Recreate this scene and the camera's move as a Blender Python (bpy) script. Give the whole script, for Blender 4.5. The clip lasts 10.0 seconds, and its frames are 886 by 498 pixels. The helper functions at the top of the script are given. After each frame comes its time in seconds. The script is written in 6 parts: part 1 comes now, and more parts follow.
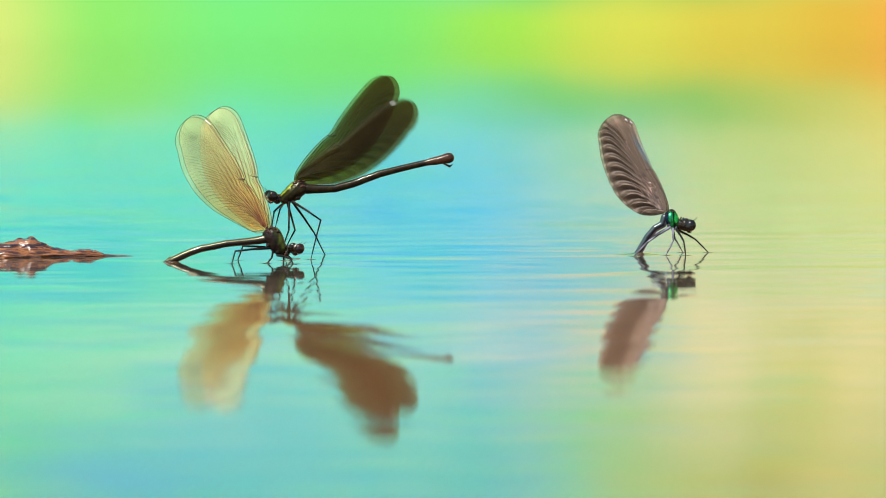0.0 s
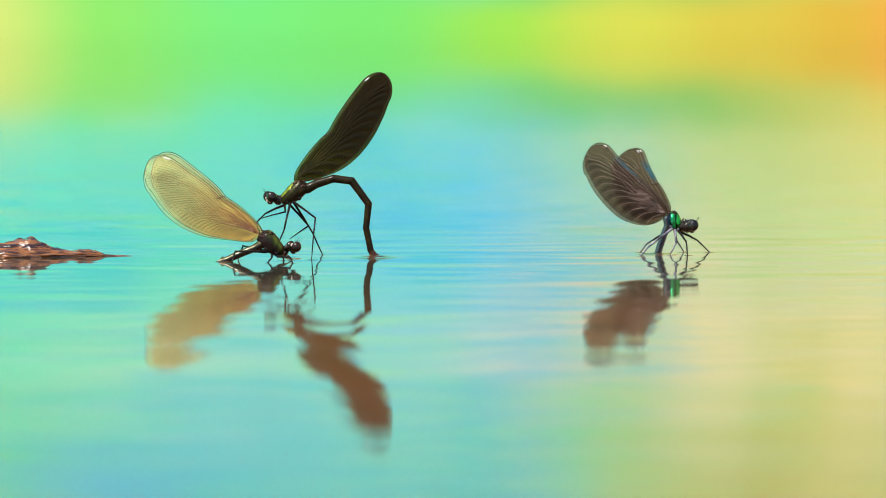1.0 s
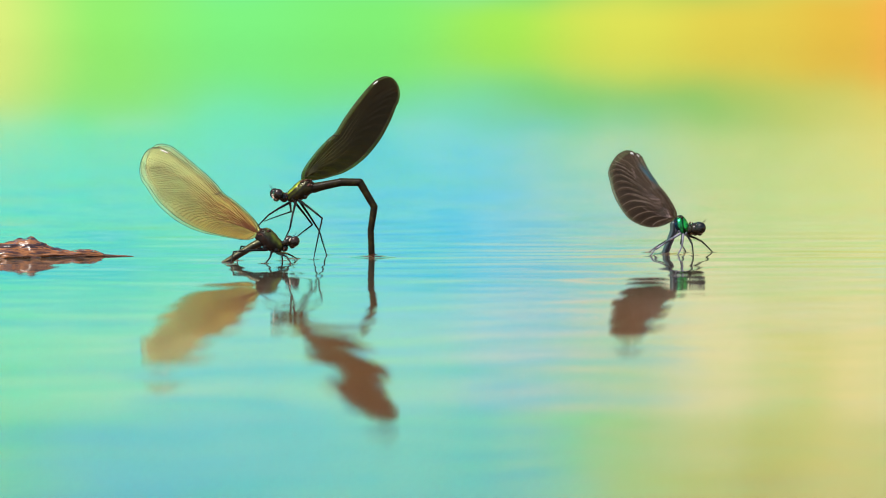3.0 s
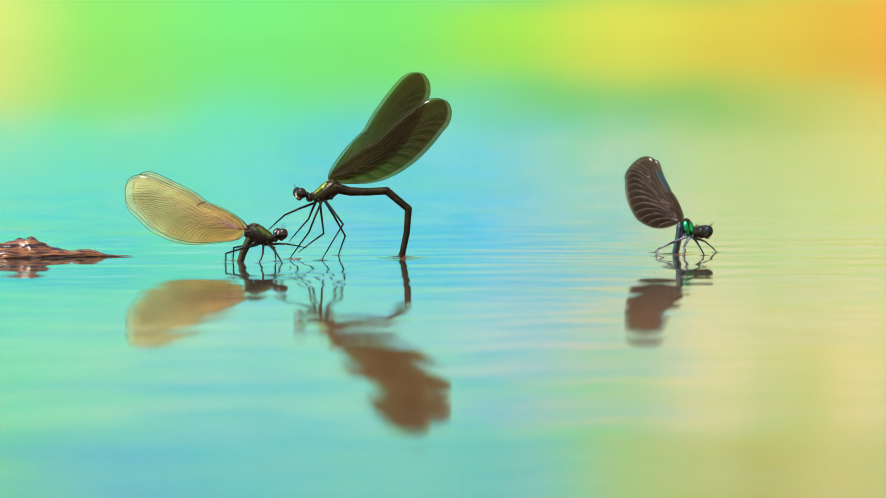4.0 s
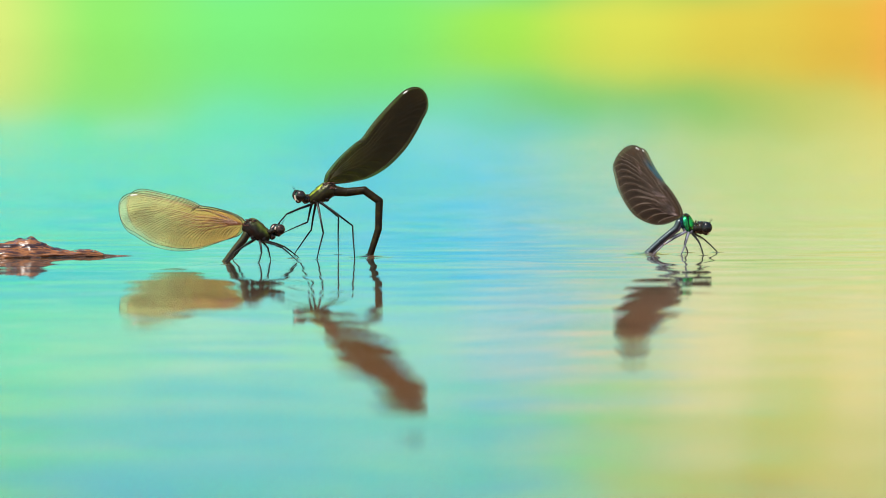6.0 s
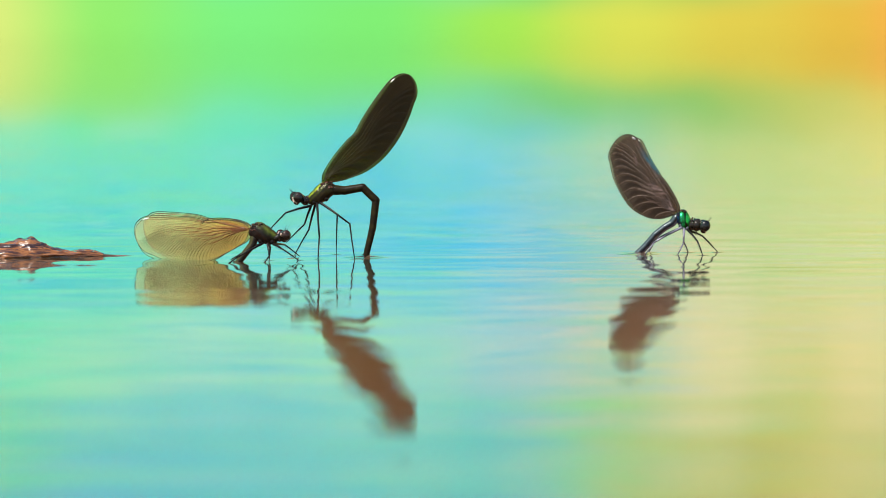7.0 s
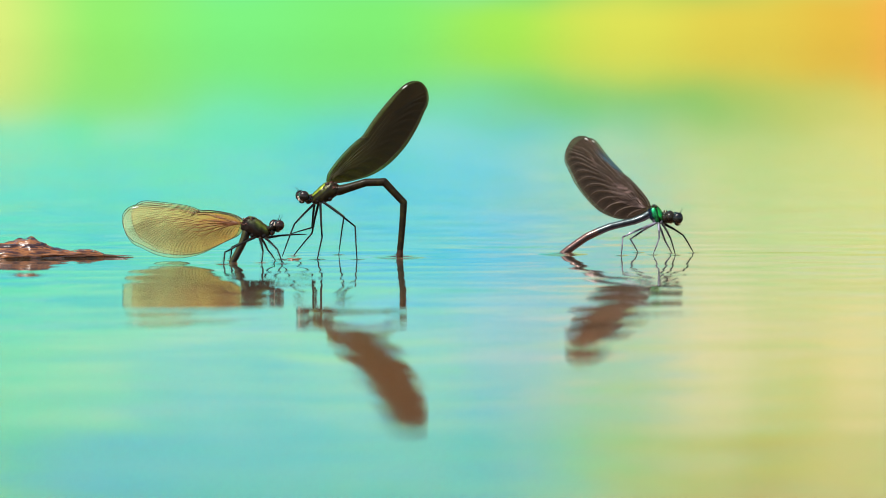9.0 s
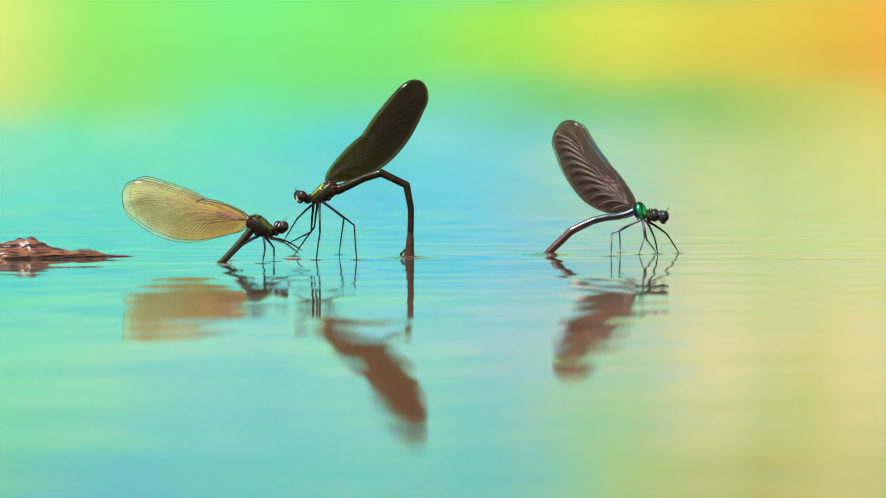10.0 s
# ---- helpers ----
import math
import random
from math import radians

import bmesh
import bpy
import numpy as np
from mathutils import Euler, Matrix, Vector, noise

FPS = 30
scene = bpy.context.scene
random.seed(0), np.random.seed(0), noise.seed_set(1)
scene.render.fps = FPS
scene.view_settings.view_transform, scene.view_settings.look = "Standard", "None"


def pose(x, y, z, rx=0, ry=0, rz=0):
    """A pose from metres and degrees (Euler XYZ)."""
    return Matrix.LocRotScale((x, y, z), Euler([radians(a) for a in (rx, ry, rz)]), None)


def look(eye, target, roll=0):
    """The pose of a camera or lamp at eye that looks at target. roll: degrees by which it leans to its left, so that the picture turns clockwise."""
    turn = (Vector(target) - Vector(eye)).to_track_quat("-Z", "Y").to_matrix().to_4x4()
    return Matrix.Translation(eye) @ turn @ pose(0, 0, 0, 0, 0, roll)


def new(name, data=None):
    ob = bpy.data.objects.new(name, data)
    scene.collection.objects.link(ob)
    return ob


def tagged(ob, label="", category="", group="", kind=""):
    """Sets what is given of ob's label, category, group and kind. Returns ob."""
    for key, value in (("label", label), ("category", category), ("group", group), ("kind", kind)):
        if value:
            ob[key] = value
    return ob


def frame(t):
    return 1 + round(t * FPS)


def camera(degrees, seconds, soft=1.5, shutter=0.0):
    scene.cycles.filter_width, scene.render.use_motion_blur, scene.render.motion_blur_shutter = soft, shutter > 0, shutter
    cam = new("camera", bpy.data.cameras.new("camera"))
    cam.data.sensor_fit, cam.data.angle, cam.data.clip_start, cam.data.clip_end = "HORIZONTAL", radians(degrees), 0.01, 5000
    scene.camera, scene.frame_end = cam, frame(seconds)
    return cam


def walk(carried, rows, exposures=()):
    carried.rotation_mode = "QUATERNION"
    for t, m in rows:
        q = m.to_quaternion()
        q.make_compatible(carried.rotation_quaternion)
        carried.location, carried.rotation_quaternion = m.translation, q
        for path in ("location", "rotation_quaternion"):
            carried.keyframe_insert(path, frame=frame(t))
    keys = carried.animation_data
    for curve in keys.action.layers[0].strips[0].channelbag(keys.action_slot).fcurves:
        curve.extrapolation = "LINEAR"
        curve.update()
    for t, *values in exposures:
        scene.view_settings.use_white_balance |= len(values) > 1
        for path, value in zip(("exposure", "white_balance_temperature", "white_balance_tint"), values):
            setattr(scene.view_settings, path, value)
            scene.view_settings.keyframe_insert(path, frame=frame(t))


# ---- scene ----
# Damselflies laying eggs on a pond. Lengths in the tables are millimetres.
MM = 0.001
cam = camera(12.5, 10.0, soft=0.5, shutter=0.5)
EYE = pose(0, -0.942, 0.0546, 90 - 3.2, 0, 0)
walk(cam, [(0.0, EYE), (10.0, EYE)])
cam.data.dof.use_dof = True
cam.data.dof.focus_distance = 0.942
cam.data.dof.aperture_fstop = 20.0

# ---- light ----
world = bpy.data.worlds.new("world")
scene.world = world
world.use_nodes = True
wn = world.node_tree.nodes
sky = wn.new("ShaderNodeTexSky")
sky.sky_type = "NISHITA"
sky.sun_disc = False
sky.sun_elevation = radians(57)
sky.sun_rotation = radians(219)
world.node_tree.links.new(sky.outputs[0], wn["Background"].inputs[0])
wn["Background"].inputs[1].default_value = 0.10
sun = new("sun", bpy.data.lights.new("sun", "SUN"))
sun.data.energy = 5.0
sun.data.angle = radians(0.5)
sun.data.color = (1.0, 0.95, 0.86)
sun.matrix_world = look((-0.40, -0.50, 1.0), (0, 0, 0))
scene.view_settings.exposure = 0.5


# ---- materials ----
class Nodes:
    """A short way to write a node tree."""

    def __init__(self, name):
        self.mat = bpy.data.materials.new(name)
        self.mat.use_nodes = True
        self.tree = self.mat.node_tree
        self.tree.nodes.clear()
        self.out = self.tree.nodes.new("ShaderNodeOutputMaterial")

    def add(self, kind, ins=None, **props):
        node = self.tree.nodes.new("ShaderNode" + kind)
        for key, value in props.items():
            setattr(node, key, value)
        for key, value in (ins or {}).items():
            if isinstance(value, bpy.types.NodeSocket):
                self.tree.links.new(value, node.inputs[key])
            else:
                node.inputs[key].default_value = value
        return node

    def math(self, op, a, b=0.0, c=0.0, clamp=False):
        return self.add("Math", {0: a, 1: b, 2: c}, operation=op, use_clamp=clamp).outputs[0]

    def ramp(self, fac, stops, interpolation="EASE"):
        node = self.add("ValToRGB", {0: fac})
        ramp = node.color_ramp
        ramp.interpolation = interpolation
        while len(ramp.elements) < len(stops):
            ramp.elements.new(0.5)
        for el, (place, col) in zip(ramp.elements, stops):
            el.position, el.color = place, (*col, 1)
        return node.outputs[0]

    def mix(self, fac, a, b, blend="MIX"):
        node = self.add("Mix", data_type="RGBA", blend_type=blend)
        for i, v in ((0, fac), (6, a), (7, b)):
            if isinstance(v, bpy.types.NodeSocket):
                self.tree.links.new(v, node.inputs[i])
            else:
                node.inputs[i].default_value = v if i == 0 else (*v[:3], 1)
        return node.outputs[2]

    def finish(self, shader):
        self.tree.links.new(shader, self.out.inputs[0])
        return self.mat


def srgb(r, g, b):
    return tuple(((v / 255 + 0.055) / 1.055) ** 2.4 if v > 10 else v / 3300 for v in (r, g, b))


def body_material(name, colour, second, rough=0.3, metal=0.0, scale=900, coat=0.15):
    """Insect cuticle: two colours in patches, fine pits, a waxy gloss."""
    n = Nodes(name)
    co = n.add("TexCoord").outputs["Object"]
    big = n.add("TexNoise", {"Vector": co, "Scale": scale * 0.35, "Detail": 3.0})
    fine = n.add("TexNoise", {"Vector": co, "Scale": scale * 3, "Detail": 2.0})
    fac = n.ramp(big.outputs[0], [(0.38, (0, 0, 0)), (0.62, (1, 1, 1))])
    col = n.mix(fac, colour, second)
    r = n.add("MapRange", {"Value": fine.outputs[0], "To Min": rough * 0.7, "To Max": rough * 1.4})
    bump = n.add("Bump", {"Height": fine.outputs[0], "Strength": 0.35, "Distance": 0.00008})
    p = n.add("BsdfPrincipled", {"Base Color": col, "Roughness": r.outputs[0], "Metallic": metal,
                                 "Coat Weight": coat, "Coat Roughness": 0.1, "Specular IOR Level": 0.1, "Normal": bump.outputs[0]})
    return n.finish(p.outputs[0])


def stripe_material(name, stops, half, rough=0.25, metal=0.6, lean=0.45):
    """Metallic thorax: bands of colour that lean back along the sides, each at its own place, with pits and dull seams."""
    n = Nodes(name)
    co = n.add("TexCoord").outputs["Object"]
    xyz = n.add("SeparateXYZ", {0: co})
    slant = n.math("MULTIPLY_ADD", xyz.outputs[2], lean, xyz.outputs[0])
    rough_noise = n.add("TexNoise", {"Vector": co, "Scale": 600.0, "Detail": 4.0})
    wob = n.math("MULTIPLY_ADD", n.math("SUBTRACT", rough_noise.outputs[0], 0.5), 0.0014, slant)
    place = n.math("MULTIPLY_ADD", wob, 0.5 / half, 0.5)
    col = n.ramp(place, stops, "LINEAR")
    col = n.mix(n.ramp(rough_noise.outputs[0], [(0.35, (0.6, 0.6, 0.6)), (0.55, (0, 0, 0))]), col, (0.02, 0.015, 0.012))
    fine = n.add("TexNoise", {"Vector": co, "Scale": 2200.0, "Detail": 3.0})
    bump = n.add("Bump", {"Height": fine.outputs[0], "Strength": 0.7, "Distance": 0.00016})
    p = n.add("BsdfPrincipled", {"Base Color": col, "Roughness": rough, "Metallic": metal, "Coat Weight": 0.10, "Specular IOR Level": 0.2,
                                 "Coat Roughness": 0.15, "Normal": bump.outputs[0]})
    return n.finish(p.outputs[0])


def wing_material(name, tint, root_tint, scatter, clear, gloss_tint, net_dark, sheen=None, gloss_most=0.03, bands=(1.0, 1.0), front=None, gloss_rough=0.3):
    """Wing membrane: a tinted see-through film that also scatters light, deeper in colour at the root, with small vein cells."""
    n = Nodes(name)
    co = n.add("TexCoord").outputs["Object"]
    along = n.add("SeparateXYZ", {0: co}).outputs[0]
    cells_co = n.add("Mapping", {"Vector": co, "Scale": (0.6, 1.0, 1.4)})
    cells = n.add("TexVoronoi", {"Vector": cells_co.outputs[0], "Scale": 1700.0}, feature="DISTANCE_TO_EDGE")
    net = n.ramp(cells.outputs[0], [(0.0, (1, 1, 1)), (0.09, (0, 0, 0))])
    blotch = n.add("TexNoise", {"Vector": co, "Scale": 160.0, "Detail": 3.0})
    shade = n.ramp(blotch.outputs[0], [(0.3, (0.88, 0.88, 0.88)), (0.7, (1.0, 1.0, 1.0))])
    root = n.add("MapRange", {"Value": along, "From Min": 0.003, "From Max": 0.025, "To Min": 1.0, "To Max": 0.0}, interpolation_type="SMOOTHSTEP")
    film = n.mix(1.0, n.mix(root.outputs[0], tint, root_tint), shade, "MULTIPLY")
    film = n.mix(n.math("MULTIPLY", net, net_dark), film, tuple(v * 0.4 for v in tint))
    # shading of the pleats' grooves and ridges, painted into film and body colour
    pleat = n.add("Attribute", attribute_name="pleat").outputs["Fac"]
    groove_shade = n.add("MapRange", {"Value": pleat, "From Min": -1.0, "From Max": 0.15, "To Min": bands[0], "To Max": bands[1]}, interpolation_type="SMOOTHSTEP").outputs[0]
    groove_shade = n.add("CombineXYZ", {0: groove_shade, 1: groove_shade, 2: groove_shade}).outputs[0]
    film = n.mix(1.0, film, groove_shade, "MULTIPLY")
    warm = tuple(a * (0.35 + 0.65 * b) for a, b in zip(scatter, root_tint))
    body = n.mix(1.0, n.mix(1.0, n.mix(root.outputs[0], scatter, warm), shade, "MULTIPLY"), groove_shade, "MULTIPLY")
    # iridescent sheen by the front edge, painted in as a teal colour patch
    if sheen:
        up = n.add("SeparateXYZ", {0: co}).outputs[2]
        a = n.add("MapRange", {"Value": up, "From Min": 0.0013, "From Max": 0.0017}, interpolation_type="SMOOTHSTEP").outputs[0]
        b = n.ramp(n.math("MULTIPLY", along, 30.0), [(0.36, (0, 0, 0)), (0.44, (1, 1, 1)), (0.56, (1, 1, 1)), (0.70, (0, 0, 0))])
        k = n.math("MULTIPLY", n.math("MULTIPLY", a, b), 0.75)
        body, film = n.mix(k, body, sheen), n.mix(k, film, tuple(v * 1.5 for v in sheen))
    if front:
        # a clearer strip behind the front edge
        across = n.add("Attribute", attribute_name="across").outputs["Fac"]
        strip = n.add("MapRange", {"Value": across, "From Min": 0.07, "From Max": 0.11, "To Min": 0.85, "To Max": 0.0}, interpolation_type="SMOOTHSTEP").outputs[0]
        body, film = n.mix(strip, body, tuple(v * 0.16 for v in front)), n.mix(strip, film, front)
    see = n.add("BsdfTransparent", {"Color": film})
    diff = n.add("BsdfDiffuse", {"Color": body})
    trans = n.add("BsdfTranslucent", {"Color": body})
    both = n.add("MixShader", {0: 0.42, 1: diff.outputs[0], 2: trans.outputs[0]})
    skin = n.add("MixShader", {0: clear, 1: both.outputs[0], 2: see.outputs[0]})
    gloss = n.add("BsdfGlossy", {"Color": (*gloss_tint, 1), "Roughness": gloss_rough})
    rim = n.add("Fresnel", {"IOR": 1.4})
    out = n.add("MixShader", {0: n.math("MINIMUM", n.math("MULTIPLY", rim.outputs[0], 0.7), gloss_most), 1: skin.outputs[0], 2: gloss.outputs[0]})
    return n.finish(out.outputs[0])


def eye_material(name, upper, lower, split):
    """Compound eye: a lighter cap over a dark lower half, with faint level stripes and a hard gloss."""
    n = Nodes(name)
    co = n.add("TexCoord").outputs["Object"]
    xyz = n.add("SeparateXYZ", {0: co})
    patch = n.add("TexNoise", {"Vector": co, "Scale": 700.0, "Detail": 3.0})
    level = n.math("MULTIPLY_ADD", n.math("SUBTRACT", patch.outputs[0], 0.5), 0.0008, xyz.outputs[2])
    cap = n.add("MapRange", {"Value": level, "From Min": split - 0.0003, "From Max": split + 0.0004}, interpolation_type="SMOOTHSTEP").outputs[0]
    stripe = n.math("MULTIPLY_ADD", n.math("SINE", n.math("MULTIPLY", level, 9000.0)), 0.22, 0.78)
    col = n.mix(cap, lower, upper)
    col = n.mix(1.0, col, n.add("CombineXYZ", {0: stripe, 1: stripe, 2: stripe}).outputs[0], "MULTIPLY")
    facets = n.add("TexVoronoi", {"Vector": co, "Scale": 9000.0})
    bump = n.add("Bump", {"Height": facets.outputs[0], "Strength": 0.25, "Distance": 0.00003})
    p = n.add("BsdfPrincipled", {"Base Color": col, "Roughness": 0.25, "Coat Weight": 0.55, "Coat Roughness": 0.06, "Specular IOR Level": 0.25, "Normal": bump.outputs[0]})
    return n.finish(p.outputs[0])


def banded_abdomen(name, back, side, belly, radius):
    """Abdomen: shiny back, a dark line along the side and a paler belly."""
    n = Nodes(name)
    co = n.add("TexCoord").outputs["Object"]
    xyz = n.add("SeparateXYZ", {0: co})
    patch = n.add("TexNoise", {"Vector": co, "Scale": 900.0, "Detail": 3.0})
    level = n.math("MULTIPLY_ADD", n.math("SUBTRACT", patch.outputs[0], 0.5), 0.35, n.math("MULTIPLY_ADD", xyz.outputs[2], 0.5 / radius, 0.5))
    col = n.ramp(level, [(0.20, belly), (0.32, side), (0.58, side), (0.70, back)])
    fine = n.add("TexNoise", {"Vector": co, "Scale": 2600.0, "Detail": 2.0})
    bump = n.add("Bump", {"Height": fine.outputs[0], "Strength": 0.4, "Distance": 0.00008})
    p = n.add("BsdfPrincipled", {"Base Color": col, "Roughness": 0.32, "Metallic": 0.3, "Coat Weight": 0.22, "Coat Roughness": 0.10, "Normal": bump.outputs[0]})
    return n.finish(p.outputs[0])


def plain_material(name, colour, rough=0.5, metal=0.0, shine=0.5):
    n = Nodes(name)
    co = n.add("TexCoord").outputs["Object"]
    noise_tex = n.add("TexNoise", {"Vector": co, "Scale": 1200.0, "Detail": 3.0})
    col = n.mix(noise_tex.outputs[0], tuple(v * 0.7 for v in colour), tuple(min(1, v * 1.3) for v in colour))
    p = n.add("BsdfPrincipled", {"Base Color": col, "Roughness": rough, "Metallic": metal, "Specular IOR Level": shine})
    return n.finish(p.outputs[0])


def water_material():
    n = Nodes("pond_water")
    p = n.add("BsdfPrincipled", {"Base Color": (1.0, 0.97, 0.93, 1), "Roughness": 0.034, "IOR": 1.333, "Transmission Weight": 1.0})
    return n.finish(p.outputs[0])


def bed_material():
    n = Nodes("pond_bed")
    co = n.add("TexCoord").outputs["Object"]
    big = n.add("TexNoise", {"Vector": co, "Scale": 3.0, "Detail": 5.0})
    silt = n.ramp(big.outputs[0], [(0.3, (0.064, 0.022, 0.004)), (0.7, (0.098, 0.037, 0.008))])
    dark_bed = n.ramp(big.outputs[0], [(0.3, (0.010, 0.009, 0.005)), (0.7, (0.022, 0.017, 0.008))])
    # rust oval near, dark beyond: painted to warm near reflections and blacken far ones
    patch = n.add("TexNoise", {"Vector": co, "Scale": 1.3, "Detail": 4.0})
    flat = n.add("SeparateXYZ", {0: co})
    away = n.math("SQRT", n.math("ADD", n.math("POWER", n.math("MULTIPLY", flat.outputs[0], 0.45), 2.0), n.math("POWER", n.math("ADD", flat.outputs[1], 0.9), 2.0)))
    from_patch = n.math("SUBTRACT", n.math("MULTIPLY_ADD", n.math("SUBTRACT", patch.outputs[0], 0.5), 0.35, away), 0.9)
    edge = n.add("MapRange", {"Value": from_patch, "From Min": 0.20, "From Max": 0.36}, interpolation_type="SMOOTHSTEP").outputs[0]
    col = n.mix(edge, silt, dark_bed)
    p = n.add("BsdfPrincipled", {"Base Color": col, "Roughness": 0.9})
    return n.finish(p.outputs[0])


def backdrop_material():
    """Far bank, green to orange, and above it open sky between trees; its sunlight is painted in as its own glow, soft
    as distance and lens leave it.
    """
    n = Nodes("glowing_bank")
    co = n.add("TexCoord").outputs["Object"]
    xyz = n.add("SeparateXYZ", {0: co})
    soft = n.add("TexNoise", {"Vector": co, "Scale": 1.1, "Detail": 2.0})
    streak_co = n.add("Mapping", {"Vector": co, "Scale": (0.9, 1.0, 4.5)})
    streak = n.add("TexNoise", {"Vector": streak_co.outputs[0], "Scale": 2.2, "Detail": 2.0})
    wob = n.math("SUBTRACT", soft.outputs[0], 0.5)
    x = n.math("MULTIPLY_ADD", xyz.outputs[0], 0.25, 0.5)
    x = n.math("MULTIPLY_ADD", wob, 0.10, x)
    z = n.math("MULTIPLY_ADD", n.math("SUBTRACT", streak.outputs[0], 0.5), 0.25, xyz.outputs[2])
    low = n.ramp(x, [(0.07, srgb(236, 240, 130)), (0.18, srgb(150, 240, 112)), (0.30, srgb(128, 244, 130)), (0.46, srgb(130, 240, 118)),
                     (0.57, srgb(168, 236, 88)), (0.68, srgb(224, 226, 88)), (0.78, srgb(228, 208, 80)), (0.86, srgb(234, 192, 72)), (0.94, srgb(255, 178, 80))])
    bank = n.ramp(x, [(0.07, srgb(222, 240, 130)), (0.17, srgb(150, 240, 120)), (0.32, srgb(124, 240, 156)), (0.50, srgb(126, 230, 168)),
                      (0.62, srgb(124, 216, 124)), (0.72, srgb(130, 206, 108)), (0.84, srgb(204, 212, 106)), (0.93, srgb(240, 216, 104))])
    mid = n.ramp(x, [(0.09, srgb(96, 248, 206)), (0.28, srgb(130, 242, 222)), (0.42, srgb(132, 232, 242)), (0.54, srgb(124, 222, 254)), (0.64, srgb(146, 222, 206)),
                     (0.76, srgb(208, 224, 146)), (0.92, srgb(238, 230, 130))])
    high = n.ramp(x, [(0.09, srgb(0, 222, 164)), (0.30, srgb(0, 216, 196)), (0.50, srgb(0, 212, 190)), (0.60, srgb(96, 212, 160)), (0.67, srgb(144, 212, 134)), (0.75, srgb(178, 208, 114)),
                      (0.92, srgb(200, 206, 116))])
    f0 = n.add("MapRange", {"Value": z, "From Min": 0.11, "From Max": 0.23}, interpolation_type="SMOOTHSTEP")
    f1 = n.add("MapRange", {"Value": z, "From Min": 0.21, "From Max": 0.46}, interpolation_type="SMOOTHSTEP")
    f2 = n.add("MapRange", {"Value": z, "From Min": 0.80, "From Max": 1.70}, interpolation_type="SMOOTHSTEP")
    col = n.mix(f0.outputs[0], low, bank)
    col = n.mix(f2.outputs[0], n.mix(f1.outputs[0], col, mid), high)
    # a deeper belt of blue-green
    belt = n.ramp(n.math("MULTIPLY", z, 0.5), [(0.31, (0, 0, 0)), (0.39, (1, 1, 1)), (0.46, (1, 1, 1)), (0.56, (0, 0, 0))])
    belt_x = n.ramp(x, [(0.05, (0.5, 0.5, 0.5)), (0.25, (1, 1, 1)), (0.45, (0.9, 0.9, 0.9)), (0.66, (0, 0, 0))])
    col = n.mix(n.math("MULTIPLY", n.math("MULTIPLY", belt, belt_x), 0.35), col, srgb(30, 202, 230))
    # peach and green patches, painted for ripples to break into streaks
    blotch_co = n.add("Mapping", {"Vector": co, "Location": (3.1, 0, 0.4), "Scale": (1.0, 1.0, 5.5)})
    blotch = n.add("TexNoise", {"Vector": blotch_co.outputs[0], "Scale": 2.0, "Detail": 3.0})
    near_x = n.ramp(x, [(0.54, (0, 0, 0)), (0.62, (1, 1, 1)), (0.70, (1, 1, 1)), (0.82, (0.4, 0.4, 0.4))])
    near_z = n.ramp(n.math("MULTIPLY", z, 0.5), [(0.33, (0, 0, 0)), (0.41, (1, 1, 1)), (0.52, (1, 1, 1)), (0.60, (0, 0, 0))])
    amount = n.math("MULTIPLY", n.ramp(blotch.outputs[0], [(0.48, (0, 0, 0)), (0.53, (1, 1, 1))]), n.math("MULTIPLY", near_x, near_z))
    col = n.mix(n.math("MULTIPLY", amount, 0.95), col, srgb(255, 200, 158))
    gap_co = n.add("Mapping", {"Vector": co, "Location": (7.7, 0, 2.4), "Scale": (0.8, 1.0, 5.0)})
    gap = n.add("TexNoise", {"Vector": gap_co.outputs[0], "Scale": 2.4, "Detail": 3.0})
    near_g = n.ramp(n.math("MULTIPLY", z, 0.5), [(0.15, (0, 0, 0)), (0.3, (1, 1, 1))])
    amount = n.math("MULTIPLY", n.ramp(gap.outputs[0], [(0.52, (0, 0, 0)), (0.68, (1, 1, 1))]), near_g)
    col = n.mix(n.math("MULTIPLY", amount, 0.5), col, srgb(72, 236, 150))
    # pale columns and an olive one towards the right
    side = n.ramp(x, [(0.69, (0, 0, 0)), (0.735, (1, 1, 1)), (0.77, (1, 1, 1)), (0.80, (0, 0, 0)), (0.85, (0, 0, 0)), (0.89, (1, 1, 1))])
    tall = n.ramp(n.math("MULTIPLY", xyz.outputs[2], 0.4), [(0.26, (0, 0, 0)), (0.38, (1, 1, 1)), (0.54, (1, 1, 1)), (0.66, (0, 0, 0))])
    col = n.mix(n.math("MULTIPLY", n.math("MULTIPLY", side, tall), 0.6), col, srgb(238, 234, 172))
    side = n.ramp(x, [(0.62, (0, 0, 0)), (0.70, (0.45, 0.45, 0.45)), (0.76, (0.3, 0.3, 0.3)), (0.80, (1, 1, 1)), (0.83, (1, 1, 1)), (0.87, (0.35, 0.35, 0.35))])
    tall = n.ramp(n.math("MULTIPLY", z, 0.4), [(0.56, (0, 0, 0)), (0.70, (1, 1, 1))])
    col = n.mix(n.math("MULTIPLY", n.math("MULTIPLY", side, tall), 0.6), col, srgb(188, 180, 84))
    # soft patches of cream, leaf green and blue
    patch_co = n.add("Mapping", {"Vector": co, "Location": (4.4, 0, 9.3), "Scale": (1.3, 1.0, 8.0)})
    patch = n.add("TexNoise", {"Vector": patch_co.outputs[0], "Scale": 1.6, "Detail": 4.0})
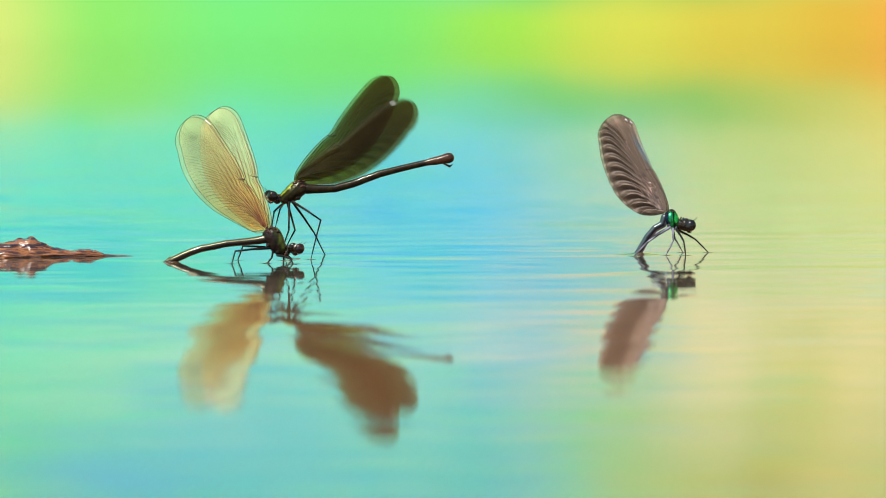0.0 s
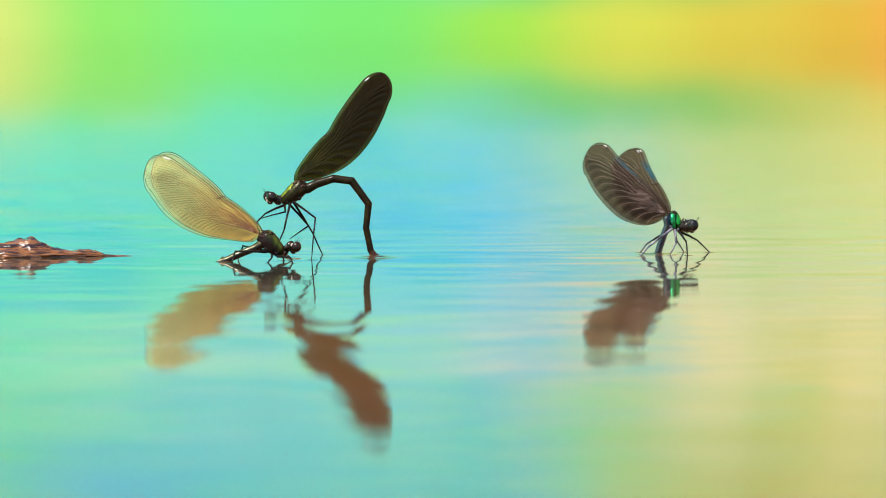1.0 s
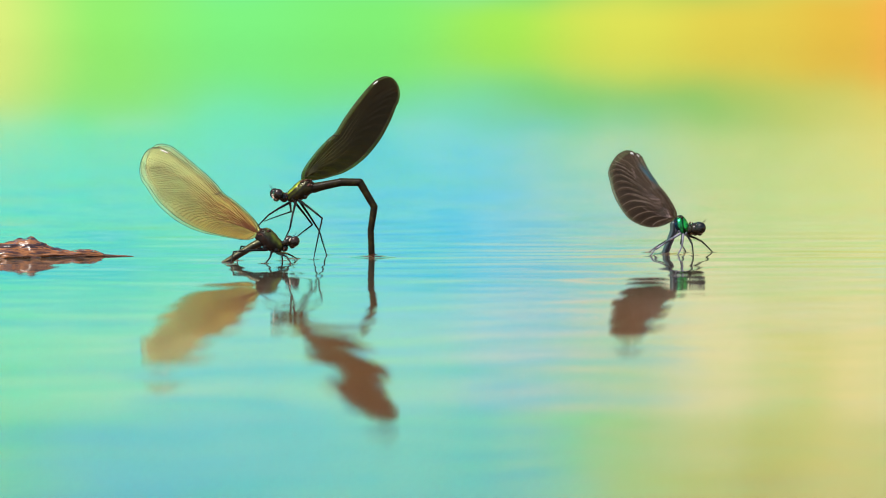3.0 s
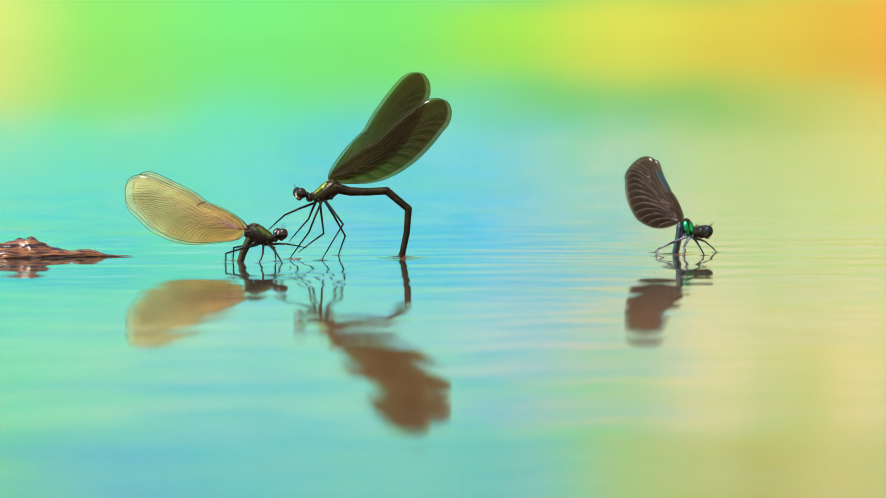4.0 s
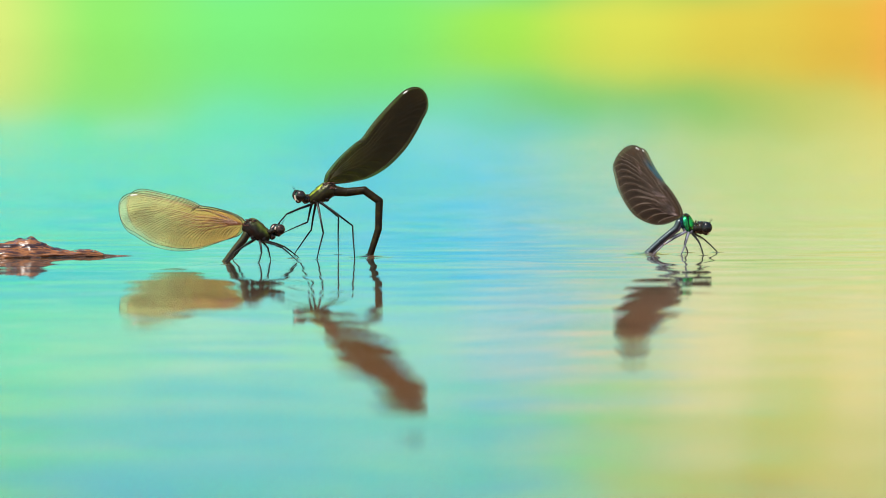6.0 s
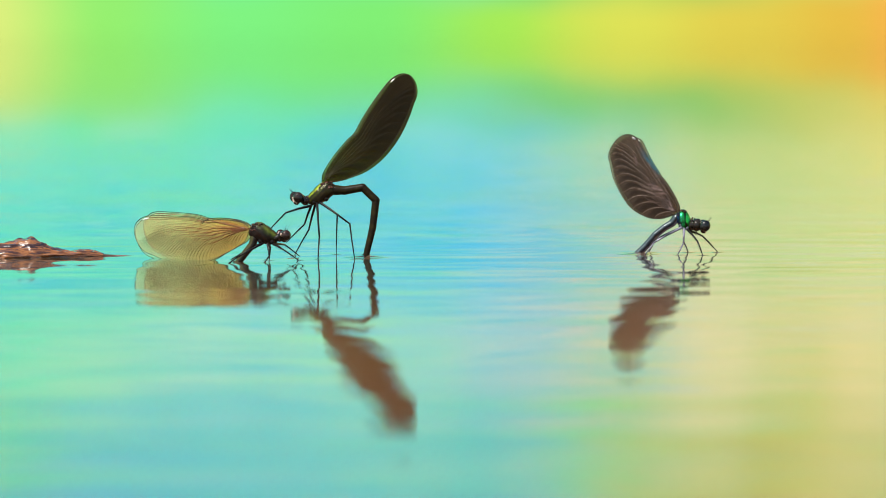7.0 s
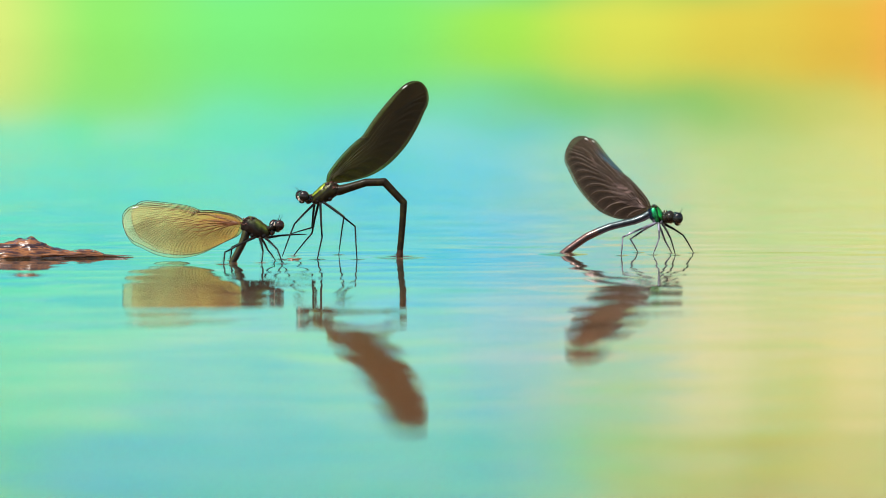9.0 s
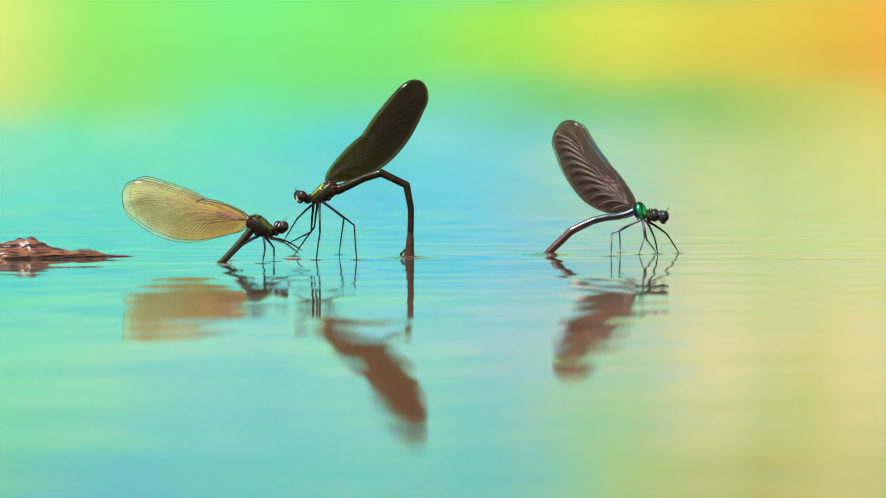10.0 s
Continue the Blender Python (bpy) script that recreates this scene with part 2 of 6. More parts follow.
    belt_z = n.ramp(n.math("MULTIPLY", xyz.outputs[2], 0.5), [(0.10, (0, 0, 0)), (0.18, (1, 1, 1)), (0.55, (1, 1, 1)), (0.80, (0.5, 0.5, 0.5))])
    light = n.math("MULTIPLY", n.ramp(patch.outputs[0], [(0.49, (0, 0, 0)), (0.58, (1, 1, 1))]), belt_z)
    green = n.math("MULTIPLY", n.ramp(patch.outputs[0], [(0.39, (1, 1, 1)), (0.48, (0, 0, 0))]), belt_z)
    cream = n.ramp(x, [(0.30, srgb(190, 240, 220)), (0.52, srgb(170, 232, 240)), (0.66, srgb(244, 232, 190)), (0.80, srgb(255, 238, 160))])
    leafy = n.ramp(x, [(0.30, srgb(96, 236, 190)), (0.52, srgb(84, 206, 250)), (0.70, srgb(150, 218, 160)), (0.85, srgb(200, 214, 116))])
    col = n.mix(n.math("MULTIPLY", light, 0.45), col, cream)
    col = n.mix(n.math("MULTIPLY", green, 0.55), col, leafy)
    # fine level bands, painted so that the water mirrors streaks
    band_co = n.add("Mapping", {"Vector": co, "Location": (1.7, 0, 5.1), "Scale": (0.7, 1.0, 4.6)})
    band = n.add("TexNoise", {"Vector": band_co.outputs[0], "Scale": 1.7, "Detail": 3.0})
    left = n.ramp(x, [(0.55, (1, 1, 1)), (0.72, (0.15, 0.15, 0.15))])
    up = n.math("MULTIPLY", left, near_g)
    deep = n.math("MULTIPLY", n.ramp(band.outputs[0], [(0.40, (1, 1, 1)), (0.48, (0, 0, 0))]), up)
    pale = n.math("MULTIPLY", n.ramp(band.outputs[0], [(0.52, (0, 0, 0)), (0.64, (1, 1, 1))]), near_g)
    col = n.mix(n.math("MULTIPLY", deep, 0.66), col, srgb(0, 196, 232))
    col = n.mix(n.math("MULTIPLY", pale, 0.36), col, srgb(126, 246, 196))
    # thin blue and yellow streaks, painted to be mirrored behind the insects
    thin_co = n.add("Mapping", {"Vector": co, "Location": (2.2, 0, 7.9), "Scale": (0.55, 1.0, 5.5)})
    thin = n.add("TexNoise", {"Vector": thin_co.outputs[0], "Scale": 1.6, "Detail": 3.0})
    zone = n.math("MULTIPLY", n.ramp(n.math("MULTIPLY", xyz.outputs[2], 0.5), [(0.20, (0, 0, 0)), (0.30, (1, 1, 1)), (0.52, (1, 1, 1)), (0.66, (0.65, 0.65, 0.65))]),
                  n.ramp(x, [(0.10, (0.35, 0.35, 0.35)), (0.28, (0.65, 0.65, 0.65)), (0.40, (1, 1, 1)), (0.62, (1, 1, 1)), (0.74, (0.2, 0.2, 0.2))]))
    blue = n.math("MULTIPLY", n.ramp(thin.outputs[0], [(0.38, (1, 1, 1)), (0.46, (0, 0, 0))]), zone)
    gold = n.math("MULTIPLY", n.ramp(thin.outputs[0], [(0.54, (0, 0, 0)), (0.61, (1, 1, 1))]), zone)
    col = n.mix(n.math("MULTIPLY", blue, 0.55), col, srgb(60, 186, 255))
    col = n.mix(n.math("MULTIPLY", gold, 0.55), col, n.ramp(x, [(0.20, srgb(126, 248, 168)), (0.45, srgb(164, 246, 164)), (0.62, srgb(255, 220, 180))]))
    # wide soft ovals of blue, placed for the water to mirror
    for px, pz, wide, high_z, most in ((-0.90, 1.55, 0.75, 0.22, 0.42), (0.05, 1.02, 0.70, 0.20, 0.28), (0.75, 1.22, 0.30, 0.12, 0.35)):
        off_x = n.math("POWER", n.math("DIVIDE", n.math("SUBTRACT", xyz.outputs[0], px), wide), 2.0)
        off_z = n.math("POWER", n.math("DIVIDE", n.math("SUBTRACT", z, pz), high_z), 2.0)
        near = n.add("MapRange", {"Value": n.math("ADD", off_x, off_z), "From Min": 0.0, "From Max": 1.0, "To Min": most, "To Max": 0.0}, interpolation_type="SMOOTHSTEP").outputs[0]
        col = n.mix(near, col, srgb(14, 198, 244))
    # the bank's own glow, stronger with height to offset the water's weaker mirror
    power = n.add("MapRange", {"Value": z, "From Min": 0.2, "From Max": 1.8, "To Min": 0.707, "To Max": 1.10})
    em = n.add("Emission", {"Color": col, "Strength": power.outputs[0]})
    return n.finish(em.outputs[0])


MAT = {
    "water": water_material(),
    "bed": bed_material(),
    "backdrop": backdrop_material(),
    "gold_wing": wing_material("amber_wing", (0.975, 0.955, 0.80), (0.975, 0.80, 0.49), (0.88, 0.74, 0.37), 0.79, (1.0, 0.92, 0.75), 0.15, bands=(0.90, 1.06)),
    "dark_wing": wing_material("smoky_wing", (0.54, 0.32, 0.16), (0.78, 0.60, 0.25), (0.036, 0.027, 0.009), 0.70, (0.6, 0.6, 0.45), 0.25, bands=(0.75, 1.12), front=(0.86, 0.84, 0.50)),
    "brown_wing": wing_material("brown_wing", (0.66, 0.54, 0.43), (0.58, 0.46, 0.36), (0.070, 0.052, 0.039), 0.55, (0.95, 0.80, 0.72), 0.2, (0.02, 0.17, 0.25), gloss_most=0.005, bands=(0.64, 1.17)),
    "edge_vein": plain_material("dark_edge_vein", (0.022, 0.016, 0.008), 0.5, 0.0, 0.3),
    "gold_vein": plain_material("amber_vein", (0.060, 0.034, 0.013), 0.5, 0.0, 0.3),
    "dark_vein": plain_material("black_vein", (0.007, 0.005, 0.003), 0.8, 0.0, 0.15),
    "brown_vein": plain_material("brown_vein", (0.15, 0.105, 0.082), 0.38, 0.0, 0.5),
    "gold_root": plain_material("red_brown_vein", (0.13, 0.042, 0.013), 0.35),
    "dark_root": body_material("dark_olive_vein", (0.045, 0.038, 0.012), (0.020, 0.017, 0.006), 0.4, 0.0, coat=0.15),
    "brown_root": body_material("rosy_brown_vein", (0.20, 0.13, 0.11), (0.05, 0.032, 0.026), 0.22, 0.3, coat=1.0),
    "white_spot": plain_material("white_spot", (0.85, 0.83, 0.78), 0.25),
    "gold_thorax": stripe_material("bronze_metal", [(0.0, (0.006, 0.004, 0.003)), (0.30, (0.016, 0.007, 0.004)), (0.5, (0.008, 0.006, 0.003)), (0.66, (0.026, 0.034, 0.005)), (0.80, (0.085, 0.110, 0.013)), (0.93, (0.03, 0.012, 0.006))],
                                   0.0042, 0.45, 0.2, 1.5),
    "dark_thorax": stripe_material("olive_metal", [(0.0, (0.020, 0.012, 0.005)), (0.4, (0.030, 0.026, 0.006)), (0.55, (0.012, 0.010, 0.005)), (0.66, (0.045, 0.050, 0.008)), (0.80, (0.018, 0.016, 0.005)),
                                                   (0.835, (0.26, 0.32, 0.02)), (0.90, (0.18, 0.26, 0.016)), (0.935, (0.03, 0.03, 0.01))], 0.0042, 0.36, 0.3, 1.72),
    "brown_thorax": stripe_material("emerald_metal", [(0.12, (0.02, 0.10, 0.22)), (0.26, (0.01, 0.03, 0.05)), (0.33, (0.03, 0.50, 0.20)), (0.46, (0.02, 0.55, 0.10)), (0.50, (0.006, 0.03, 0.02)),
                                                      (0.55, (0.006, 0.03, 0.02)), (0.60, (0.04, 0.60, 0.08)), (0.76, (0.02, 0.40, 0.10)), (0.82, (0.01, 0.02, 0.02))], 0.0026, 0.22, 0.8),
    # sunlit upper side painted in as the olive back of the gold abdomen
    "gold_abdomen": banded_abdomen("lit_back_bronze", (0.050, 0.046, 0.008), (0.010, 0.007, 0.003), (0.022, 0.013, 0.006), 0.00086),
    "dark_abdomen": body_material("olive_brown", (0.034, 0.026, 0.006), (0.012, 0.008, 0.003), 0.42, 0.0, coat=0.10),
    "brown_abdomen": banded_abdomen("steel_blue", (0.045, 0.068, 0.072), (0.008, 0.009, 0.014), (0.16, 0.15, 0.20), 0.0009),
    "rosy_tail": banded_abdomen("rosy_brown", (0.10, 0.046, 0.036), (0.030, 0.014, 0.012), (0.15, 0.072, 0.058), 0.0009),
    "wet_brown": body_material("red_brown", (0.075, 0.030, 0.014), (0.04, 0.018, 0.010), 0.25, 0.0, coat=0.35),
    "leg": body_material("black_leg", (0.007, 0.006, 0.006), (0.016, 0.015, 0.014), 0.3, 0.0),
    "grey_leg": body_material("grey_leg", (0.24, 0.23, 0.29), (0.05, 0.05, 0.06), 0.28, 0.1),
    "gold_eye": eye_material("red_brown_eye", (0.034, 0.012, 0.005), (0.006, 0.004, 0.003), -0.0001),
    "dark_eye": eye_material("brown_grey_eye", (0.026, 0.014, 0.009), (0.008, 0.007, 0.006), 0.0003),
    "slate_eye": eye_material("slate_eye", (0.008, 0.008, 0.007), (0.016, 0.018, 0.015), 0.0),
    "head": body_material("dark_head", (0.005, 0.0035, 0.003), (0.016, 0.012, 0.006), 0.25, 0.0, coat=0.7),
    "pale": plain_material("pale_cuticle", (0.55, 0.42, 0.34), 0.35),
    "joint": body_material("red_brown_joint", (0.085, 0.032, 0.020), (0.016, 0.007, 0.005), 0.3, 0.0, scale=2400, coat=0.6),
    "bark": None,
}


def bark_material():
    n = Nodes("wet_bark")
    co = n.add("TexCoord").outputs["Object"]
    lines_co = n.add("Mapping", {"Vector": co, "Scale": (0.07, 0.8, 2.2)})
    big = n.add("TexNoise", {"Vector": lines_co.outputs[0], "Scale": 480.0, "Detail": 5.0, "Roughness": 0.55})
    fine = n.add("TexNoise", {"Vector": lines_co.outputs[0], "Scale": 1500.0, "Detail": 4.0})
    col = n.ramp(big.outputs[0], [(0.38, (0.022, 0.008, 0.005)), (0.47, (0.075, 0.027, 0.010)), (0.56, (0.25, 0.096, 0.027)), (0.62, (0.115, 0.040, 0.014)), (0.70, (0.03, 0.011, 0.006))])
    rough_h = n.math("MULTIPLY_ADD", big.outputs[0], 2.0, fine.outputs[0])
    bump = n.add("Bump", {"Height": rough_h, "Strength": 0.35, "Distance": 0.0005})
    p = n.add("BsdfPrincipled", {"Base Color": col, "Roughness": 0.25, "Coat Weight": 1.0, "Coat Roughness": 0.09, "Normal": bump.outputs[0]})
    return n.finish(p.outputs[0])


MAT["bark"] = bark_material()


# ---- building helpers ----
def link(name, bm, material, parent=None, label="", smooth=True):
    me = bpy.data.meshes.new(name)
    bmesh.ops.recalc_face_normals(bm, faces=bm.faces)
    bm.to_mesh(me)
    bm.free()
    for mat in material if isinstance(material, (list, tuple)) else [material]:
        me.materials.append(mat)
    for poly in me.polygons:
        poly.use_smooth = smooth
    ob = new(name, me)
    ob.parent = parent
    if label:
        tagged(ob, label)
    return ob


def part(name, bm, material, parent, label=""):
    return link(name, bm, material, parent, label)


def loft(bm, rings, sides=12, cap=True):
    """A skin over rings (centre, half width across y, half height across z), strung along x."""
    loops = []
    for (x, y, z), ry, rz in rings:
        loops.append([bm.verts.new((x * MM, (y + ry * math.cos(a)) * MM, (z + rz * math.sin(a)) * MM))
                      for a in (2 * math.pi * k / sides for k in range(sides))])
    for a, b in zip(loops, loops[1:]):
        for k in range(sides):
            bm.faces.new((a[k], a[(k + 1) % sides], b[(k + 1) % sides], b[k]))
    if cap:
        bm.faces.new(loops[0][::-1])
        bm.faces.new(loops[-1])


def tube(bm, points, radii, sides=6):
    """A round tube along points in millimetres."""
    pts = [Vector(p) for p in points]
    loops = []
    for i, p in enumerate(pts):
        d = (pts[min(i + 1, len(pts) - 1)] - pts[max(i - 1, 0)]).normalized()
        u = d.orthogonal().normalized() if i == 0 else (u - d * u.dot(d)).normalized()
        v = d.cross(u)
        r = radii[i] if isinstance(radii, (list, tuple)) else radii
        loops.append([bm.verts.new((p + (u * math.cos(a) + v * math.sin(a)) * r) * MM)
                      for a in (2 * math.pi * k / sides for k in range(sides))])
    for a, b in zip(loops, loops[1:]):
        for k in range(sides):
            bm.faces.new((a[k], a[(k + 1) % sides], b[(k + 1) % sides], b[k]))
    bm.faces.new(loops[0][::-1])
    bm.faces.new(loops[-1])


def ball(bm, centre, radii, seg=14, rows=10):
    m = Matrix.Translation(Vector(centre) * MM) @ Matrix.Diagonal((*(r * MM for r in radii), 1))
    bmesh.ops.create_uvsphere(bm, u_segments=seg, v_segments=rows, radius=1.0, matrix=m)


def curve_at(stops, s):
    """A smooth curve through (place, value) stops."""
    s = min(max(s, stops[0][0]), stops[-1][0])
    slope = [(stops[min(i + 1, len(stops) - 1)][1] - stops[max(i - 1, 0)][1]) / (stops[min(i + 1, len(stops) - 1)][0] - stops[max(i - 1, 0)][0]) for i in range(len(stops))]
    for i, ((a, va), (b, vb)) in enumerate(zip(stops, stops[1:])):
        if s <= b:
            w = b - a
            k = (s - a) / w
            return ((1 + 2 * k) * (1 - k) ** 2 * va + k * (1 - k) ** 2 * w * slope[i] + k * k * (3 - 2 * k) * vb + k * k * (k - 1) * w * slope[i + 1])
    return stops[-1][1]


def edge_at(stops, s):
    """A wing's edge: the curve of its stops, rounded off like an ellipse over the last part to the tip."""
    if s < 0.86:
        return curve_at(stops, s)
    k = (s - 0.86) / 0.14
    return curve_at(stops, 0.86 + (s - 0.86) * 0.35) * math.sqrt(max(0.0, 1 - k * k))


# ---- the setting ----
def build_water():
    """One sheet from behind the camera to the far bank; low ripples near the insects die out with distance."""
    rng = random.Random(4)
    waves = []
    for count, lo, hi, slope, spread in ((26, 0.010, 0.030, 0.0015, 0.30), (10, 0.028, 0.060, 0.0011, 0.28), (22, 0.045, 0.170, 0.0006, 0.30)):
        for _ in range(count):
            lam = rng.uniform(lo, hi)
            ang = rng.gauss(math.pi / 2, spread)
            waves.append((math.cos(ang) * 2 * math.pi / lam, math.sin(ang) * 2 * math.pi / lam, slope * lam / (2 * math.pi), rng.uniform(0, 6.28)))
    kx, ky, amp, ph = (np.array(v) for v in zip(*waves))
    xs = np.concatenate([np.linspace(-9, -0.6, 12)[:-1], np.linspace(-0.6, 0.6, 301), np.linspace(0.6, 9, 12)[1:]])
    ys = np.concatenate([np.linspace(-6, -0.9, 8)[:-1], np.arange(-0.9, -0.45, 0.005), np.arange(-0.45, 1.1, 0.0022), np.arange(1.1, 1.2, 0.005), 1.2 * 1.02 ** np.arange(0, 125)])
    ys = np.append(ys[ys < 14.0], 14.2)
    gx, gy = np.meshgrid(xs, ys)
    z = np.zeros_like(gx)
    # a light breeze ruffles the far water more than the near; the long swell runs on everywhere
    breeze = 0.55 + 0.9 * np.clip((gy + 0.14) / 0.4, 0, 1)
    for a, b, c, d in zip(kx, ky, amp, ph):
        z += c * np.sin(a * gx + b * gy + d) * (breeze if math.hypot(a, b) > 150 else 1.0)
    fade = np.clip((1.6 - gy) / 0.8, 0, 1) * np.clip((0.62 - np.abs(gx)) / 0.1, 0, 1) * np.clip((gy + 0.92) / 0.05, 0, 1)
    z *= fade
    verts = np.stack([gx, gy, z], -1).reshape(-1, 3)
    w, h = len(xs), len(ys)
    idx = np.arange(w * h).reshape(h, w)
    faces = np.stack([idx[:-1, :-1], idx[:-1, 1:], idx[1:, 1:], idx[1:, :-1]], -1).reshape(-1, 4)
    me = bpy.data.meshes.new("water")
    me.from_pydata(verts.tolist(), [], faces.tolist())
    me.materials.append(MAT["water"])
    me.polygons.foreach_set("use_smooth", [True] * len(me.polygons))
    ob = new("water", me)
    ob.visible_shadow = False
    return tagged(ob, "still turquoise pond water with low ripples and mirror reflections", "water", kind="structure")


water = build_water()

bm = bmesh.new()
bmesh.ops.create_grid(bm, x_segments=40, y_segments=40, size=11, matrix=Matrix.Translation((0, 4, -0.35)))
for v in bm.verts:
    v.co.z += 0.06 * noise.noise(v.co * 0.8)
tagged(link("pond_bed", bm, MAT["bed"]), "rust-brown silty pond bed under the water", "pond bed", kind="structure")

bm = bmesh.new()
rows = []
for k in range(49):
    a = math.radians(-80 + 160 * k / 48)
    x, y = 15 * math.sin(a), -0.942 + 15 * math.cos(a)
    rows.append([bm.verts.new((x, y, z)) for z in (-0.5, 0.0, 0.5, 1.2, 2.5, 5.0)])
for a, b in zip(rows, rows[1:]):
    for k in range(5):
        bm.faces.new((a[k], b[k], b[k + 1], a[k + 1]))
tagged(link("backdrop", bm, MAT["backdrop"]), "glowing backdrop of a far green, yellow and orange bank, sunlight painted in, out of focus", "backdrop", kind="structure")


# ---- insects ----
# leading and trailing edges: place along the wing, then distance from its axis, both as shares of its length
LEAD = [(0, 0.012), (0.05, 0.045), (0.2, 0.066), (0.36, 0.063), (0.42, 0.052), (0.46, 0.060), (0.55, 0.078), (0.7, 0.094), (0.82, 0.099), (0.92, 0.096), (1, 0.085)]
TRAIL = [(0, -0.012), (0.03, -0.045), (0.08, -0.095), (0.15, -0.145), (0.22, -0.19), (0.3, -0.222), (0.38, -0.240), (0.46, -0.247), (0.6, -0.238), (0.76, -0.198), (0.86, -0.160), (0.93, -0.135), (1, -0.11)]
DARK_SHAPE = (LEAD, TRAIL)
GOLD_SHAPE = ([(0, 0.015), (0.05, 0.042), (0.15, 0.062), (0.30, 0.070), (0.385, 0.064), (0.42, 0.075), (0.52, 0.092), (0.675, 0.100), (0.83, 0.104), (0.92, 0.100), (1, 0.09)],
              [(0, -0.020), (0.025, -0.072), (0.06, -0.100), (0.11, -0.123), (0.195, -0.160), (0.34, -0.218), (0.49, -0.246), (0.6, -0.246), (0.72, -0.228), (0.86, -0.176), (0.93, -0.15), (1, -0.12)])
BROWN_SHAPE = ([(0, 0.010), (0.05, 0.030), (0.2, 0.050), (0.36, 0.058), (0.43, 0.054), (0.48, 0.060), (0.615, 0.067), (0.75, 0.082), (0.88, 0.098), (1, 0.085)],
               [(0, -0.03), (0.02, -0.080), (0.06, -0.137), (0.136, -0.180), (0.25, -0.214), (0.347, -0.228), (0.46, -0.226), (0.58, -0.214), (0.7, -0.194), (0.8, -0.166), (0.9, -0.135), (1, -0.11)])


# where the branch veins start and how they bow: for a wing of few veins and for a closely veined one
FEW_VEINS = (0.45, 0.25, 0.6, 0.50, 1.1, 0.95, -0.15, 2.3, 0.0)
CLOSE_VEINS = (0.47, 0.40, 0.9, 0.72, 1.0, 1.05, 0.3, 2.3, -0.6)


def vein_start(f, folds):
    """How far across the wing the branch vein f leaves the main vein."""
    a, b, e = (CLOSE_VEINS if folds > 20 else FEW_VEINS)[:3]
    return a - b * f ** e


def vein_s(f, c, folds):
    """Where the branch vein f (0 at the root, 1 at the tip) stands along the wing when it is at c across it."""
    _, _, _, reach, power, bow, bow_f, bend, bend_f = CLOSE_VEINS if folds > 20 else FEW_VEINS
    s0, s1, c0 = 0.03 + reach * f ** power, 0.10 + 0.89 * (1 - (1 - f) ** 1.4), vein_start(f, folds)
    u = max(0.0, min(1.0, (c - c0) / (1 - c0)))
    return s0 + (s1 - s0) * (1 - (1 - u ** (bow + bow_f * f)) ** (bend + bend_f * f)) - 0.02 * u ** 3 * (1 - f)


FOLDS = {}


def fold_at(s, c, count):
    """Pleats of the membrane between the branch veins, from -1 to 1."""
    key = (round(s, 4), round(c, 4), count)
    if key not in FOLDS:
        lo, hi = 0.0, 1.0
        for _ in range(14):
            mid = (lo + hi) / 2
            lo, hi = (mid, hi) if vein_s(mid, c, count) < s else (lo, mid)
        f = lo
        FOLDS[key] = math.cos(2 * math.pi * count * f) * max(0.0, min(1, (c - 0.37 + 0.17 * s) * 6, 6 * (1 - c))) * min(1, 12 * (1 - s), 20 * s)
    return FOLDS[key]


def wing_point(s, c, wing):
    """s along the wing, c across it from the leading edge (0) to the trailing edge (1). wing: length, width, edges, pleat depth, pleats."""
    length, wide, (lead, trail), pleat, folds = wing
    lo, hi = edge_at(trail, s) * wide, edge_at(lead, s) * (0.4 + 0.6 * wide)
    return Vector((s * length, pleat * fold_at(s, c, folds), (hi + (lo - hi) * c) * length))


def vein_runs(count, folds):
    """The long veins, as (s, c) runs from the wing's root and its middle veins out to the trailing edge."""
    runs = [[(s, c0) for s in np.linspace(0.02, s1, 22)] for c0, s1 in ((0.08, 0.93), (0.15, 0.96))]
    return runs + branch_runs(count, folds)


def fan_runs():
    """The strong veins that fan out from the root."""
    runs = []
    for end, s1 in ((0.05, 0.88), (0.22, 0.66), (0.30, 0.72), (0.38, 0.60), (0.47, 0.50), (0.58, 0.40)):
        runs.append([(s, 0.34 + (end - 0.34) * min(1, s / 0.3) ** 0.8) for s in np.linspace(0.015, s1, 18)])
    return runs


def branch_runs(count, folds):
    runs = []
    for k in range(count):
        f = k / (count - 1)
        c0 = vein_start(f, folds)
        runs.append([(vein_s(f, c, folds), c) for c in (c0 + (1 - c0) * ((q + 1 + 2 * (k % 4)) / 16) ** 1.6 for q in range(16 - 2 * (k % 4)))])
    for k in range(count // 6):
        f = (k + 0.5) / (count // 6)
        runs.append([(0.42 + 0.34 * f + (0.565 - 0.34 * f) * p, 0.22 + (0.76 - 0.55 * f) * p ** 2.0) for p in np.linspace(0.04, 1, 14)])
    return runs


